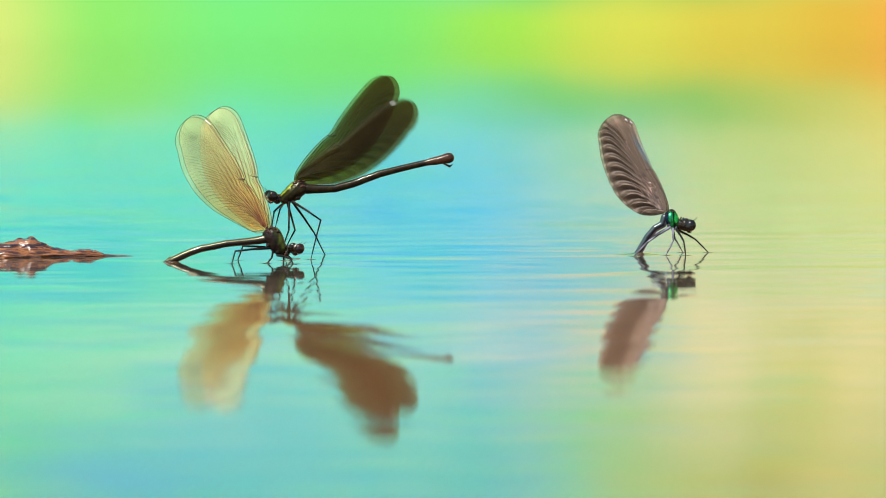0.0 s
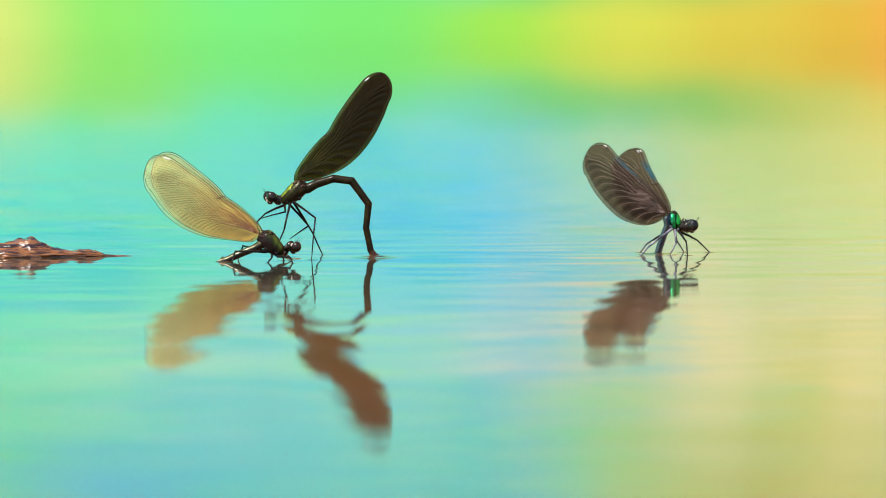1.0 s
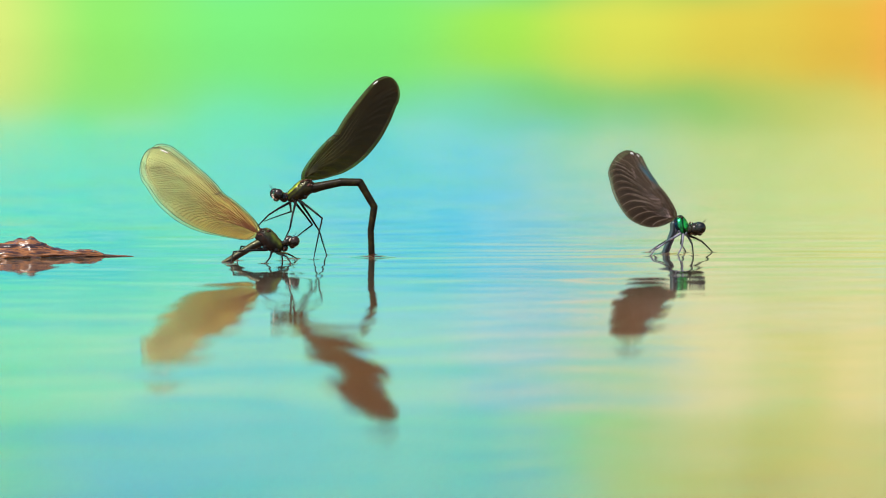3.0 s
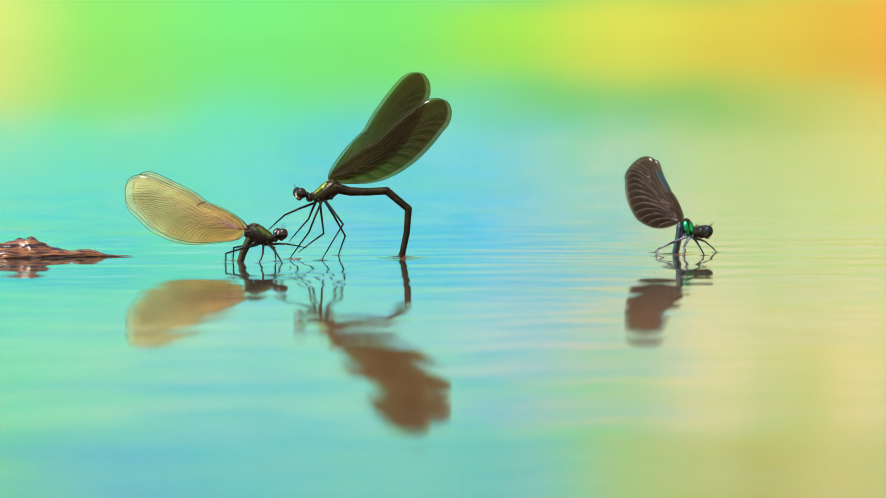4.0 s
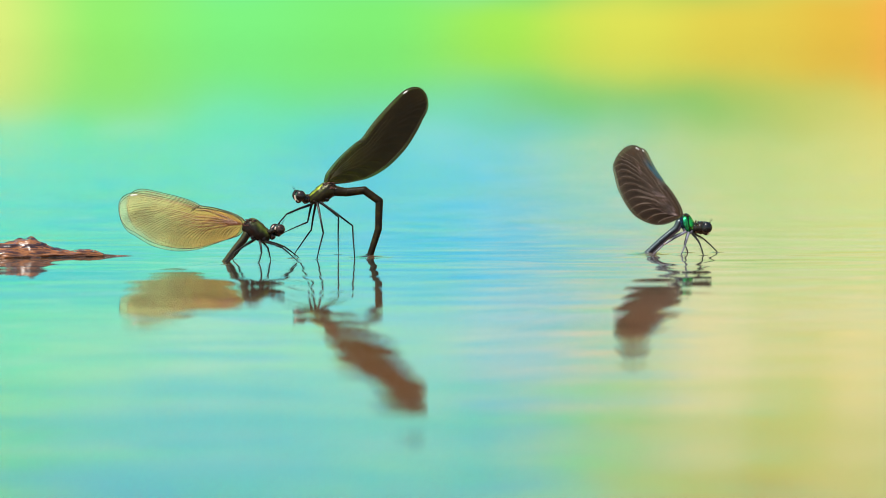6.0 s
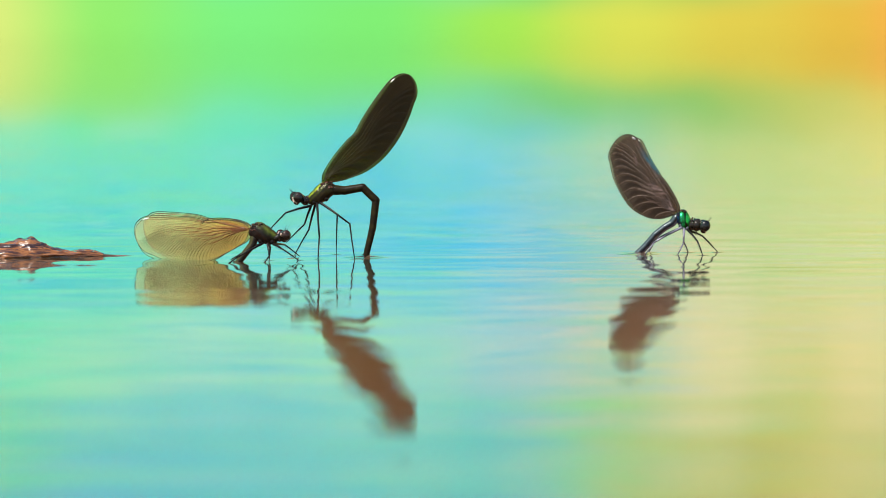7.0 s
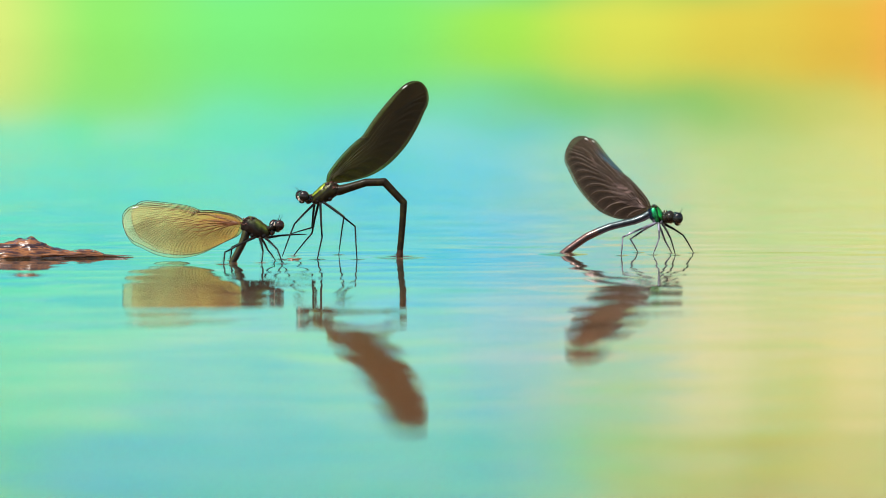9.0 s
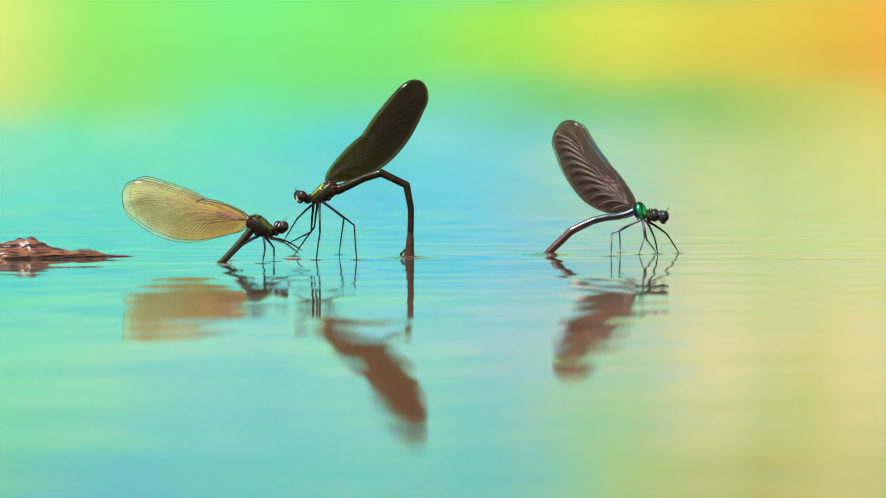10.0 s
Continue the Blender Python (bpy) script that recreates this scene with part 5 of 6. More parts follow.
DARK_LEG_FRONT_1 = [
    (0, -39.0, 11.1, -39.3, 8.4), (0.5, -41.1, 10.6, -43.2, 8.4), (2.7, -41.1, 10.3, -42.9, 8.4), (3.8, -36.8, 10.0, -39.7, 7.4),
    (4, -36.8, 10.0, -39.7, 7.4), (4.5, -35.4, 9.4, -37.0, 7.1), (5, -35.4, 10.0, -37.2, 7.7), (5.5, -36.1, 10.3, -37.5, 8.4),
    (7, -36.4, 10.7, -40.6, 6.3), (7.5, -33.9, 10.7, -35.2, 6.7), (8, -34.4, 8.1, -37.2, 0.8), (9, -34.4, 8.1, -37.2, 0.8),
    (9.5, -34.3, 8.7, -36.8, 2.1), (10, -33.7, 9.4, -35.7, 6.1),
]
DARK_LEG_FRONT_2 = [
    (0, -38.2, 11.1, -39.1, 8.1), (0.5, -37.7, 11.1, -42.7, 9.0), (1, -37.0, 10.3, -42.7, 8.7), (2.7, -36.6, 10.7, -42.4, 9.4),
    (3.8, -31.5, 8.7, -36.1, 3.4), (4, -31.5, 8.7, -36.1, 3.4), (4.5, -30.8, 8.1, -36.8, 5.8), (5, -31.4, 8.4, -37.0, 6.1),
    (5.5, -31.5, 8.1, -37.4, 6.1), (7, -32.5, 7.4, -35.8, 4.1), (7.5, -31.5, 7.4, -36.1, 4.8), (8, -30.8, 6.7, -37.0, 6.3),
    (9, -30.7, 6.7, -36.1, 5.0), (10, -30.8, 5.8, -35.4, 3.4),
]
BROWN_NECK = [
    (0, 56.0, 7.5), (0.5, 56.0, 6.8), (1, 56.6, 7.1), (1.5, 57.4, 6.4), (2, 57.8, 6.4), (2.5, 57.9, 6.4), (2.7, 58.0, 6.4), (3.8, 59.6, 5.8),
    (4, 59.8, 5.6), (4.5, 60.0, 6.0), (5, 59.9, 6.2), (5.5, 59.9, 6.4), (7, 58.8, 7.4), (7.5, 57.0, 7.9), (8, 54.0, 8.7), (8.5, 53.2, 8.8),
    (9, 52.5, 9.0), (9.5, 51.3, 9.2), (10, 48.9, 9.5),
]
BROWN_REAR = [
    (0, 52.8, 8.6), (0.5, 52.7, 8.0), (1, 53.2, 8.3), (1.5, 54.0, 7.4), (2, 54.4, 7.2), (2.5, 54.7, 7.2), (2.7, 54.7, 7.2), (3.8, 56.2, 6.4),
    (4, 56.4, 6.3), (4.5, 56.7, 6.7), (5, 56.6, 6.8), (5.5, 56.6, 7.1), (7, 55.4, 8.6), (7.5, 52.9, 8.6), (8, 50.1, 9.4), (8.5, 49.3, 9.5),
    (9, 48.7, 9.5), (9.5, 47.5, 9.6), (10, 45.1, 10.2),
]
BROWN_HEAD = [
    (0, 58.2, 6.7), (0.5, 58.3, 6.3), (1, 58.8, 6.7), (1.5, 59.8, 6.0), (2, 60.0, 6.0), (2.5, 60.2, 6.2), (2.7, 60.2, 6.2), (3.8, 62.2, 5.5),
    (4, 62.3, 5.3), (4.5, 62.3, 5.6), (5, 62.3, 5.9), (5.5, 62.2, 6.0), (7, 61.6, 6.6), (7.5, 59.8, 7.1), (8, 56.7, 7.9), (8.5, 56.0, 8.2),
    (9, 55.2, 8.4), (9.5, 54.0, 8.6), (10, 51.9, 8.8),
]
BROWN_NEARTIP = [
    (0, 40.7, 31.8), (0.5, 39.9, 30.2), (0.7, 39.7, 29.0), (0.9, 37.0, 25.4), (1, 36.0, 24.2), (1.1, 37.6, 23.0), (1.2, 39.9, 22.1), (1.5, 40.9, 21.9),
    (2, 41.3, 22.3), (2.5, 41.9, 22.6), (2.7, 42.1, 22.6), (3.8, 46.8, 21.3), (4, 47.6, 21.0), (4.5, 47.2, 22.2), (5, 46.0, 22.3), (5.5, 44.5, 22.7),
    (7, 43.0, 26.5), (7.1, 41.7, 27.0), (7.2, 39.2, 27.9), (7.3, 36.6, 28.4), (7.4, 31.2, 29.9), (7.5, 29.6, 29.0), (7.6, 33.9, 27.3),
    (7.8, 34.7, 27.4), (8, 34.6, 27.5), (8.5, 33.3, 26.7), (9, 31.5, 25.9), (9.5, 29.2, 26.2), (10, 28.8, 30.1),
]
BROWN_FARTIP = [
    (0, 41.5, 32.1), (0.5, 40.7, 30.5), (0.7, 40.7, 29.0), (0.9, 43.8, 24.7), (1, 44.6, 24.0), (1.1, 42.4, 22.9), (1.2, 40.7, 22.2), (1.5, 41.7, 22.2),
    (2, 42.1, 22.6), (2.5, 42.7, 22.9), (2.7, 42.9, 22.9), (3.8, 47.6, 21.5), (4, 48.4, 21.3), (4.5, 48.0, 22.5), (5, 46.8, 22.6), (5.5, 45.3, 23.0),
    (7, 43.8, 26.7), (7.1, 42.2, 27.1), (7.2, 44.0, 27.3), (7.3, 44.6, 26.8), (7.4, 46.7, 27.3), (7.5, 45.1, 24.4), (7.6, 34.9, 27.4),
    (7.8, 35.5, 27.5), (8, 35.4, 27.7), (8.5, 34.1, 26.9), (9, 32.3, 26.1), (9.5, 30.1, 26.3), (10, 29.6, 30.2),
]
BROWN_ABDOMEN_1 = [
    (0, 52.1, 7.2), (0.5, 52.1, 6.8), (0.9, 52.8, 6.6), (1, 53.2, 6.5), (1.5, 53.7, 5.7), (2, 54.0, 5.7), (2.5, 54.3, 5.5), (2.7, 54.3, 5.5),
    (3.8, 55.9, 4.8), (4, 56.0, 4.8), (4.5, 56.1, 5.0), (5, 55.9, 5.2), (5.5, 55.6, 5.5), (7, 54.1, 7.1), (7.2, 53.1, 7.3), (7.5, 51.2, 7.3),
    (8, 47.9, 8.0), (8.5, 47.0, 8.0), (9, 46.3, 8.0), (9.5, 45.0, 8.1), (10, 42.6, 9.0),
]
BROWN_ABDOMEN_2 = [
    (0, 51.2, 6.6), (0.5, 51.3, 6.2), (0.9, 52.2, 5.9), (1, 52.8, 5.8), (1.5, 53.4, 5.0), (2, 53.8, 5.0), (2.5, 54.0, 4.9), (2.7, 54.0, 4.9),
    (3.8, 55.8, 4.3), (4, 55.9, 4.3), (4.5, 55.7, 4.4), (5, 55.3, 4.7), (5.5, 54.9, 4.9), (7, 53.2, 6.6), (7.2, 52.0, 6.8), (7.5, 49.7, 6.9),
    (8, 46.2, 7.6), (8.5, 45.1, 7.6), (9, 44.3, 7.6), (9.5, 42.9, 7.7), (10, 40.4, 8.8),
]
BROWN_ABDOMEN_3 = [
    (0, 50.3, 6.1), (0.5, 50.4, 5.5), (0.9, 51.7, 5.3), (1, 52.5, 5.1), (1.5, 53.2, 4.4), (2, 53.5, 4.4), (2.5, 53.8, 4.3), (2.7, 53.8, 4.3),
    (3.8, 55.6, 3.8), (4, 55.8, 3.8), (4.5, 55.4, 3.9), (5, 54.8, 4.1), (5.5, 54.3, 4.4), (7, 52.2, 6.1), (7.2, 50.8, 6.4), (7.5, 48.2, 6.4),
    (8, 44.4, 7.2), (8.5, 43.2, 7.2), (9, 42.3, 7.1), (9.5, 40.8, 7.2), (10, 38.3, 8.6),
]
BROWN_ABDOMEN_4 = [
    (0, 49.5, 5.5), (0.5, 49.6, 4.9), (0.9, 51.1, 4.6), (1, 52.2, 4.4), (1.5, 53.0, 3.8), (2, 53.3, 3.8), (2.5, 53.5, 3.7), (2.7, 53.5, 3.7),
    (3.8, 55.5, 3.2), (4, 55.6, 3.2), (4.5, 55.0, 3.4), (5, 54.2, 3.6), (5.5, 53.6, 3.8), (7, 51.3, 5.5), (7.2, 49.7, 5.9), (7.5, 46.7, 6.0),
    (8, 42.6, 6.8), (8.5, 41.3, 6.8), (9, 40.3, 6.7), (9.5, 38.8, 6.6), (10, 36.3, 8.2),
]
BROWN_ABDOMEN_5 = [
    (0, 48.9, 4.7), (0.5, 48.8, 4.3), (0.9, 50.5, 4.0), (1, 51.9, 3.7), (1.5, 52.8, 3.2), (2, 53.0, 3.2), (2.5, 53.3, 3.1), (2.7, 53.3, 3.1),
    (3.8, 55.4, 2.7), (4, 55.5, 2.7), (4.5, 54.7, 2.8), (5, 53.7, 3.0), (5.5, 52.9, 3.3), (7, 50.5, 4.8), (7.2, 48.6, 5.3), (7.5, 45.3, 5.4),
    (8, 40.9, 6.0), (8.5, 39.5, 6.1), (9, 38.3, 6.0), (9.5, 36.7, 6.1), (10, 34.3, 7.3),
]
BROWN_ABDOMEN_6 = [
    (0, 48.3, 3.8), (0.5, 48.2, 3.5), (0.9, 50.2, 3.2), (1, 51.7, 3.0), (1.5, 52.6, 2.5), (2, 52.8, 2.5), (2.5, 53.0, 2.4), (2.7, 53.0, 2.4),
    (3.8, 55.3, 2.1), (4, 55.4, 2.1), (4.5, 54.3, 2.3), (5, 53.1, 2.5), (5.5, 52.2, 2.7), (7, 49.8, 4.0), (7.2, 47.8, 4.4), (7.5, 44.0, 4.6),
    (8, 39.2, 5.2), (8.5, 37.7, 5.3), (9, 36.5, 5.2), (9.5, 34.7, 5.5), (10, 32.4, 6.5),
]
BROWN_ABDOMEN_7 = [
    (0, 47.8, 2.9), (0.5, 47.6, 2.6), (0.9, 49.9, 2.4), (1, 51.5, 2.2), (1.5, 52.4, 1.9), (2, 52.6, 1.9), (2.5, 52.7, 1.8), (2.7, 52.7, 1.8),
    (3.8, 55.2, 1.6), (4, 55.3, 1.6), (4.5, 54.0, 1.7), (5, 52.6, 1.9), (5.5, 51.6, 2.1), (7, 49.1, 3.1), (7.2, 46.9, 3.6), (7.5, 42.6, 3.7),
    (8, 37.6, 4.4), (8.5, 36.0, 4.5), (9, 34.6, 4.4), (9.5, 32.9, 4.4), (10, 30.5, 5.6),
]
BROWN_ABDOMEN_8 = [
    (0, 47.3, 2.0), (0.5, 47.1, 1.7), (0.9, 49.6, 1.6), (1, 51.2, 1.5), (1.5, 52.2, 1.3), (2, 52.4, 1.3), (2.5, 52.5, 1.2), (2.7, 52.5, 1.2),
    (3.8, 55.1, 1.1), (4, 55.2, 1.1), (4.5, 53.6, 1.2), (5, 52.1, 1.4), (5.5, 50.9, 1.5), (7, 48.4, 2.3), (7.2, 46.0, 2.7), (7.5, 41.4, 2.9),
    (8, 36.2, 3.3), (8.5, 34.4, 3.3), (9, 32.9, 3.3), (9.5, 31.1, 3.3), (10, 29.0, 4.1),
]
BROWN_ABDOMEN_9 = [
    (0, 46.8, 1.2), (0.5, 46.6, 0.9), (0.9, 49.3, 0.8), (1, 51.0, 0.7), (1.5, 52.1, 0.6), (2, 52.1, 0.6), (2.5, 52.2, 0.6), (2.7, 52.2, 0.6),
    (3.8, 54.9, 0.5), (4, 55.1, 0.5), (4.5, 53.3, 0.7), (5, 51.5, 0.8), (5.5, 50.3, 1.0), (7, 47.7, 1.5), (7.2, 45.1, 1.8), (7.5, 40.1, 1.9),
    (8, 34.7, 2.1), (8.5, 32.8, 2.1), (9, 31.2, 2.1), (9.5, 29.3, 2.1), (10, 27.5, 2.7),
]
BROWN_ABDOMEN_10 = [
    (0, 46.3, 0.3), (0.5, 46.0, -0.0), (0.9, 49.0, -0.0), (1, 50.8, -0.0), (1.5, 51.9, -0.0), (2, 51.9, -0.0), (2.5, 51.9, -0.0), (2.7, 51.9, -0.0),
    (3.8, 54.8, -0.0), (4, 55.0, -0.0), (4.5, 53.0, 0.1), (5, 51.0, 0.3), (5.5, 49.6, 0.4), (7, 46.9, 0.7), (7.2, 44.3, 0.9), (7.5, 38.9, 0.9),
    (8, 33.3, 0.9), (8.5, 31.3, 0.9), (9, 29.6, 0.9), (9.5, 27.6, 0.9), (10, 25.9, 1.2),
]
BROWN_LEG_REAR_1 = [
    (0, 47.6, 2.9, 44.9, 0.1), (0.5, 47.6, 2.9, 44.9, 0.1), (1.5, 49.0, 1.3, 47.2, -0.4), (2.7, 49.6, 1.3, 47.8, -0.4), (3.8, 50.3, 1.6, 49.5, -0.4),
    (4, 50.6, 1.6, 49.6, -0.4), (5.5, 52.4, 2.4, 49.4, -0.1), (7, 49.6, 3.1, 47.4, 0.3), (7.5, 45.9, 2.7, 44.8, 0.3), (8, 43.2, 4.0, 42.5, 0.3),
    (9, 42.3, 4.3, 41.9, 0.1), (9.5, 41.2, 4.3, 41.2, 0.1), (10, 39.6, 5.1, 39.5, -0.0),
]
BROWN_LEG_REAR_2 = [
    (0, 47.3, 2.7, 46.0, -0.0), (0.5, 47.3, 2.7, 46.0, -0.0), (1.5, 49.6, 1.6, 47.8, -0.3), (2.7, 50.3, 1.3, 48.4, -0.3), (3.8, 51.5, 1.1, 50.3, -0.0),
    (4, 51.6, 1.1, 50.3, -0.0), (5.5, 53.4, 2.7, 50.3, 0.1), (7, 50.3, 3.1, 49.2, 0.3), (7.5, 48.0, 2.9, 47.9, 0.1), (8, 45.2, 3.6, 46.7, 0.1),
    (9, 44.5, 3.3, 46.4, 0.1), (9.5, 43.9, 3.3, 46.0, 0.1), (10, 42.0, 5.1, 42.3, 0.3),
]
BROWN_LEG_MID_1 = [
    (0, 54.3, 3.3, 52.6, 0.1), (0.5, 54.3, 3.3, 52.6, 0.1), (1.5, 55.6, 2.0, 54.3, 0.1), (2.7, 56.2, 2.0, 55.0, 0.1), (3.8, 57.0, 2.0, 56.4, 0.1),
    (4, 57.0, 2.0, 56.6, 0.1), (5.5, 57.2, 2.0, 56.3, 0.1), (7, 56.7, 2.7, 55.4, 0.3), (7.5, 54.3, 3.3, 53.2, 0.3), (8, 52.0, 4.0, 50.8, 0.3),
    (9, 51.0, 4.0, 49.6, 0.1), (9.5, 49.9, 3.7, 49.0, 0.3), (10, 47.6, 4.0, 46.3, 0.1),
]
BROWN_LEG_MID_2 = [
    (0, 55.2, 3.3, 57.0, 0.3), (0.5, 55.2, 3.3, 57.0, 0.3), (1.5, 56.0, 2.4, 57.7, 0.1), (2.7, 56.4, 2.4, 57.9, 0.1), (3.8, 57.4, 1.6, 57.8, 0.1),
    (4, 57.4, 1.6, 57.8, 0.1), (5.5, 57.5, 1.9, 58.3, 0.1), (7, 57.2, 2.7, 58.3, 0.4), (7.5, 56.6, 2.7, 57.9, 0.4), (8, 53.0, 3.3, 55.2, 0.3),
    (9, 52.7, 2.9, 54.3, 0.1), (9.5, 50.3, 2.9, 51.9, 0.1), (10, 48.3, 3.3, 50.8, -0.0),
]
BROWN_LEG_FRONT_1 = [
    (0, 56.7, 3.3, 57.1, -0.0), (0.5, 56.7, 3.3, 57.1, -0.0), (1.5, 57.9, 2.9, 57.9, -0.0), (2.7, 58.3, 2.7, 58.3, -0.0), (3.8, 60.1, 2.4, 61.3, 0.1),
    (4, 60.2, 2.4, 61.4, 0.1), (5.5, 60.6, 2.7, 61.3, 0.1), (7, 59.9, 3.3, 61.0, 0.4), (7.5, 57.6, 3.3, 58.6, 0.3), (8, 54.6, 4.0, 55.6, 0.4),
    (9, 53.6, 4.0, 54.7, 0.3), (9.5, 52.6, 3.3, 53.0, 0.4), (10, 49.9, 4.0, 50.7, 0.1),
]
BROWN_LEG_FRONT_2 = [
    (0, 59.9, 3.3, 63.1, 0.1), (0.5, 59.9, 3.3, 63.1, 0.1), (1.5, 61.0, 2.7, 63.8, -0.0), (2.7, 61.4, 2.7, 64.1, -0.0), (3.8, 62.3, 2.7, 65.1, 0.1),
    (4, 62.3, 2.7, 65.3, 0.1), (5.5, 62.3, 2.9, 65.4, 0.1), (7, 61.7, 4.0, 65.3, 0.3), (7.5, 60.7, 3.3, 63.7, 0.3), (8, 58.3, 4.0, 62.6, 0.4),
    (9, 57.0, 4.3, 59.4, 0.4), (9.5, 54.7, 4.3, 57.4, 0.4), (10, 53.0, 4.7, 55.9, 0.4),
]


def table_at(rows, t):
    """A value between the rows of a table, eased from row to row."""
    if t <= rows[0][0]:
        return rows[0][1:]
    for a, b in zip(rows, rows[1:]):
        if t <= b[0]:
            k = (t - a[0]) / (b[0] - a[0])
            k = k * k * (3 - 2 * k) if b[0] - a[0] > 0.15 else k
            return tuple(u + (v - u) * k for u, v in zip(a[1:], b[1:]))
    return rows[-1][1:]


TABLES = {
    "gold": (GOLD_NECK, GOLD_REAR, GOLD_HEAD, GOLD_NEARTIP, GOLD_FARTIP),
    "dark": (DARK_NECK, DARK_REAR, DARK_HEAD, DARK_NEARTIP, DARK_FARTIP),
    "brown": (BROWN_NECK, BROWN_REAR, BROWN_HEAD, BROWN_NEARTIP, BROWN_FARTIP),
}
ABDOMENS = {
    "gold": (GOLD_ABDOMEN_1, GOLD_ABDOMEN_2, GOLD_ABDOMEN_3, GOLD_ABDOMEN_4, GOLD_ABDOMEN_5, GOLD_ABDOMEN_6, GOLD_ABDOMEN_7, GOLD_ABDOMEN_8, GOLD_ABDOMEN_9, GOLD_ABDOMEN_10),
    "dark": (DARK_ABDOMEN_1, DARK_ABDOMEN_2, DARK_ABDOMEN_3, DARK_ABDOMEN_4, DARK_ABDOMEN_5, DARK_ABDOMEN_6, DARK_ABDOMEN_7, DARK_ABDOMEN_8, DARK_ABDOMEN_9, DARK_ABDOMEN_10),
    "brown": (BROWN_ABDOMEN_1, BROWN_ABDOMEN_2, BROWN_ABDOMEN_3, BROWN_ABDOMEN_4, BROWN_ABDOMEN_5, BROWN_ABDOMEN_6, BROWN_ABDOMEN_7, BROWN_ABDOMEN_8, BROWN_ABDOMEN_9, BROWN_ABDOMEN_10),
}
DEPTH = {"gold": -18.0, "dark": 0.0, "brown": 14.0}


def frame_of(origin, x_axis, z_hint):
    """A pose at origin, in millimetres, with its x along x_axis and its z near z_hint."""
    x = Vector(x_axis).normalized()
    y = Vector(z_hint).cross(x).normalized()
    z = x.cross(y)
    m = Matrix((x, y, z)).transposed().to_4x4()
    m.translation = Vector(origin) * MM
    return m


def thorax_pose(k, t, facing):
    (nx, nz), (rx, rz) = table_at(TABLES[k][0], t), table_at(TABLES[k][1], t)
    return frame_of(((nx + rx) / 2, DEPTH[k], (nz + rz) / 2), (nx - rx, 0, nz - rz), (0, 0, 1))


def side_sign(side, facing):
    """Own-space y of the side towards the camera or away from it."""
    return (-1 if side == "near" else 1) * facing


def hip_place(k, t, facing, th, side, hx):
    m = thorax_pose(k, t, facing)
    return m @ (Vector((hx * th[0], side_sign(side, facing) * 0.55 * th[1], -0.85 * th[2])) * MM) / MM


def rig_reach(table, k, side, hx, facing, th, piece):
    """The longest that a leg's piece shows in its table: its true length."""
    best = 0
    for t, kx, kz, fx, fz in table:
        hip = hip_place(k, t, facing, th, side, hx)
        best = max(best, math.hypot(kx - hip.x, kz - hip.z) if piece == 0 else math.hypot(fx - kx, fz - kz))
    return best * 1.03


def toward(a, goal, length, out):
    """The end of a rigid piece that starts at a and shows its end at goal (x, z); what is left of its length goes off in depth."""
    dx, dz = goal[0] - a[0], goal[1] - a[2]
    flat = math.hypot(dx, dz)
    if flat >= length:
        return Vector((a[0] + dx / flat * length, a[1], a[2] + dz / flat * length))
    deep = min(math.sqrt(length ** 2 - flat ** 2), 0.92 * length)
    return Vector((a[0] + dx, a[1] + out * deep, a[2] + dz))


def sharpened(path):
    """The path with a corner put back wherever two straight stretches meet at a bend."""
    made = [path[0]]
    for i in range(1, len(path)):
        if 2 <= i < len(path) - 1:
            a, b, c, d = path[i - 2:i + 2]
            u, v = (b - a).normalized(), (c - d).normalized()
            cross = u.x * v.z - u.z * v.x
            if abs(cross) > 0.3 and u.dot(v) < -0.57:
                k = ((c.x - b.x) * v.z - (c.z - b.z) * v.x) / cross
                m = ((c.x - b.x) * u.z - (c.z - b.z) * u.x) / cross
                if 0.1 < k < 2.2 and 0.1 < m < 2.2:
                    made.append(b + u * k)
        made.append(path[i])
    return made


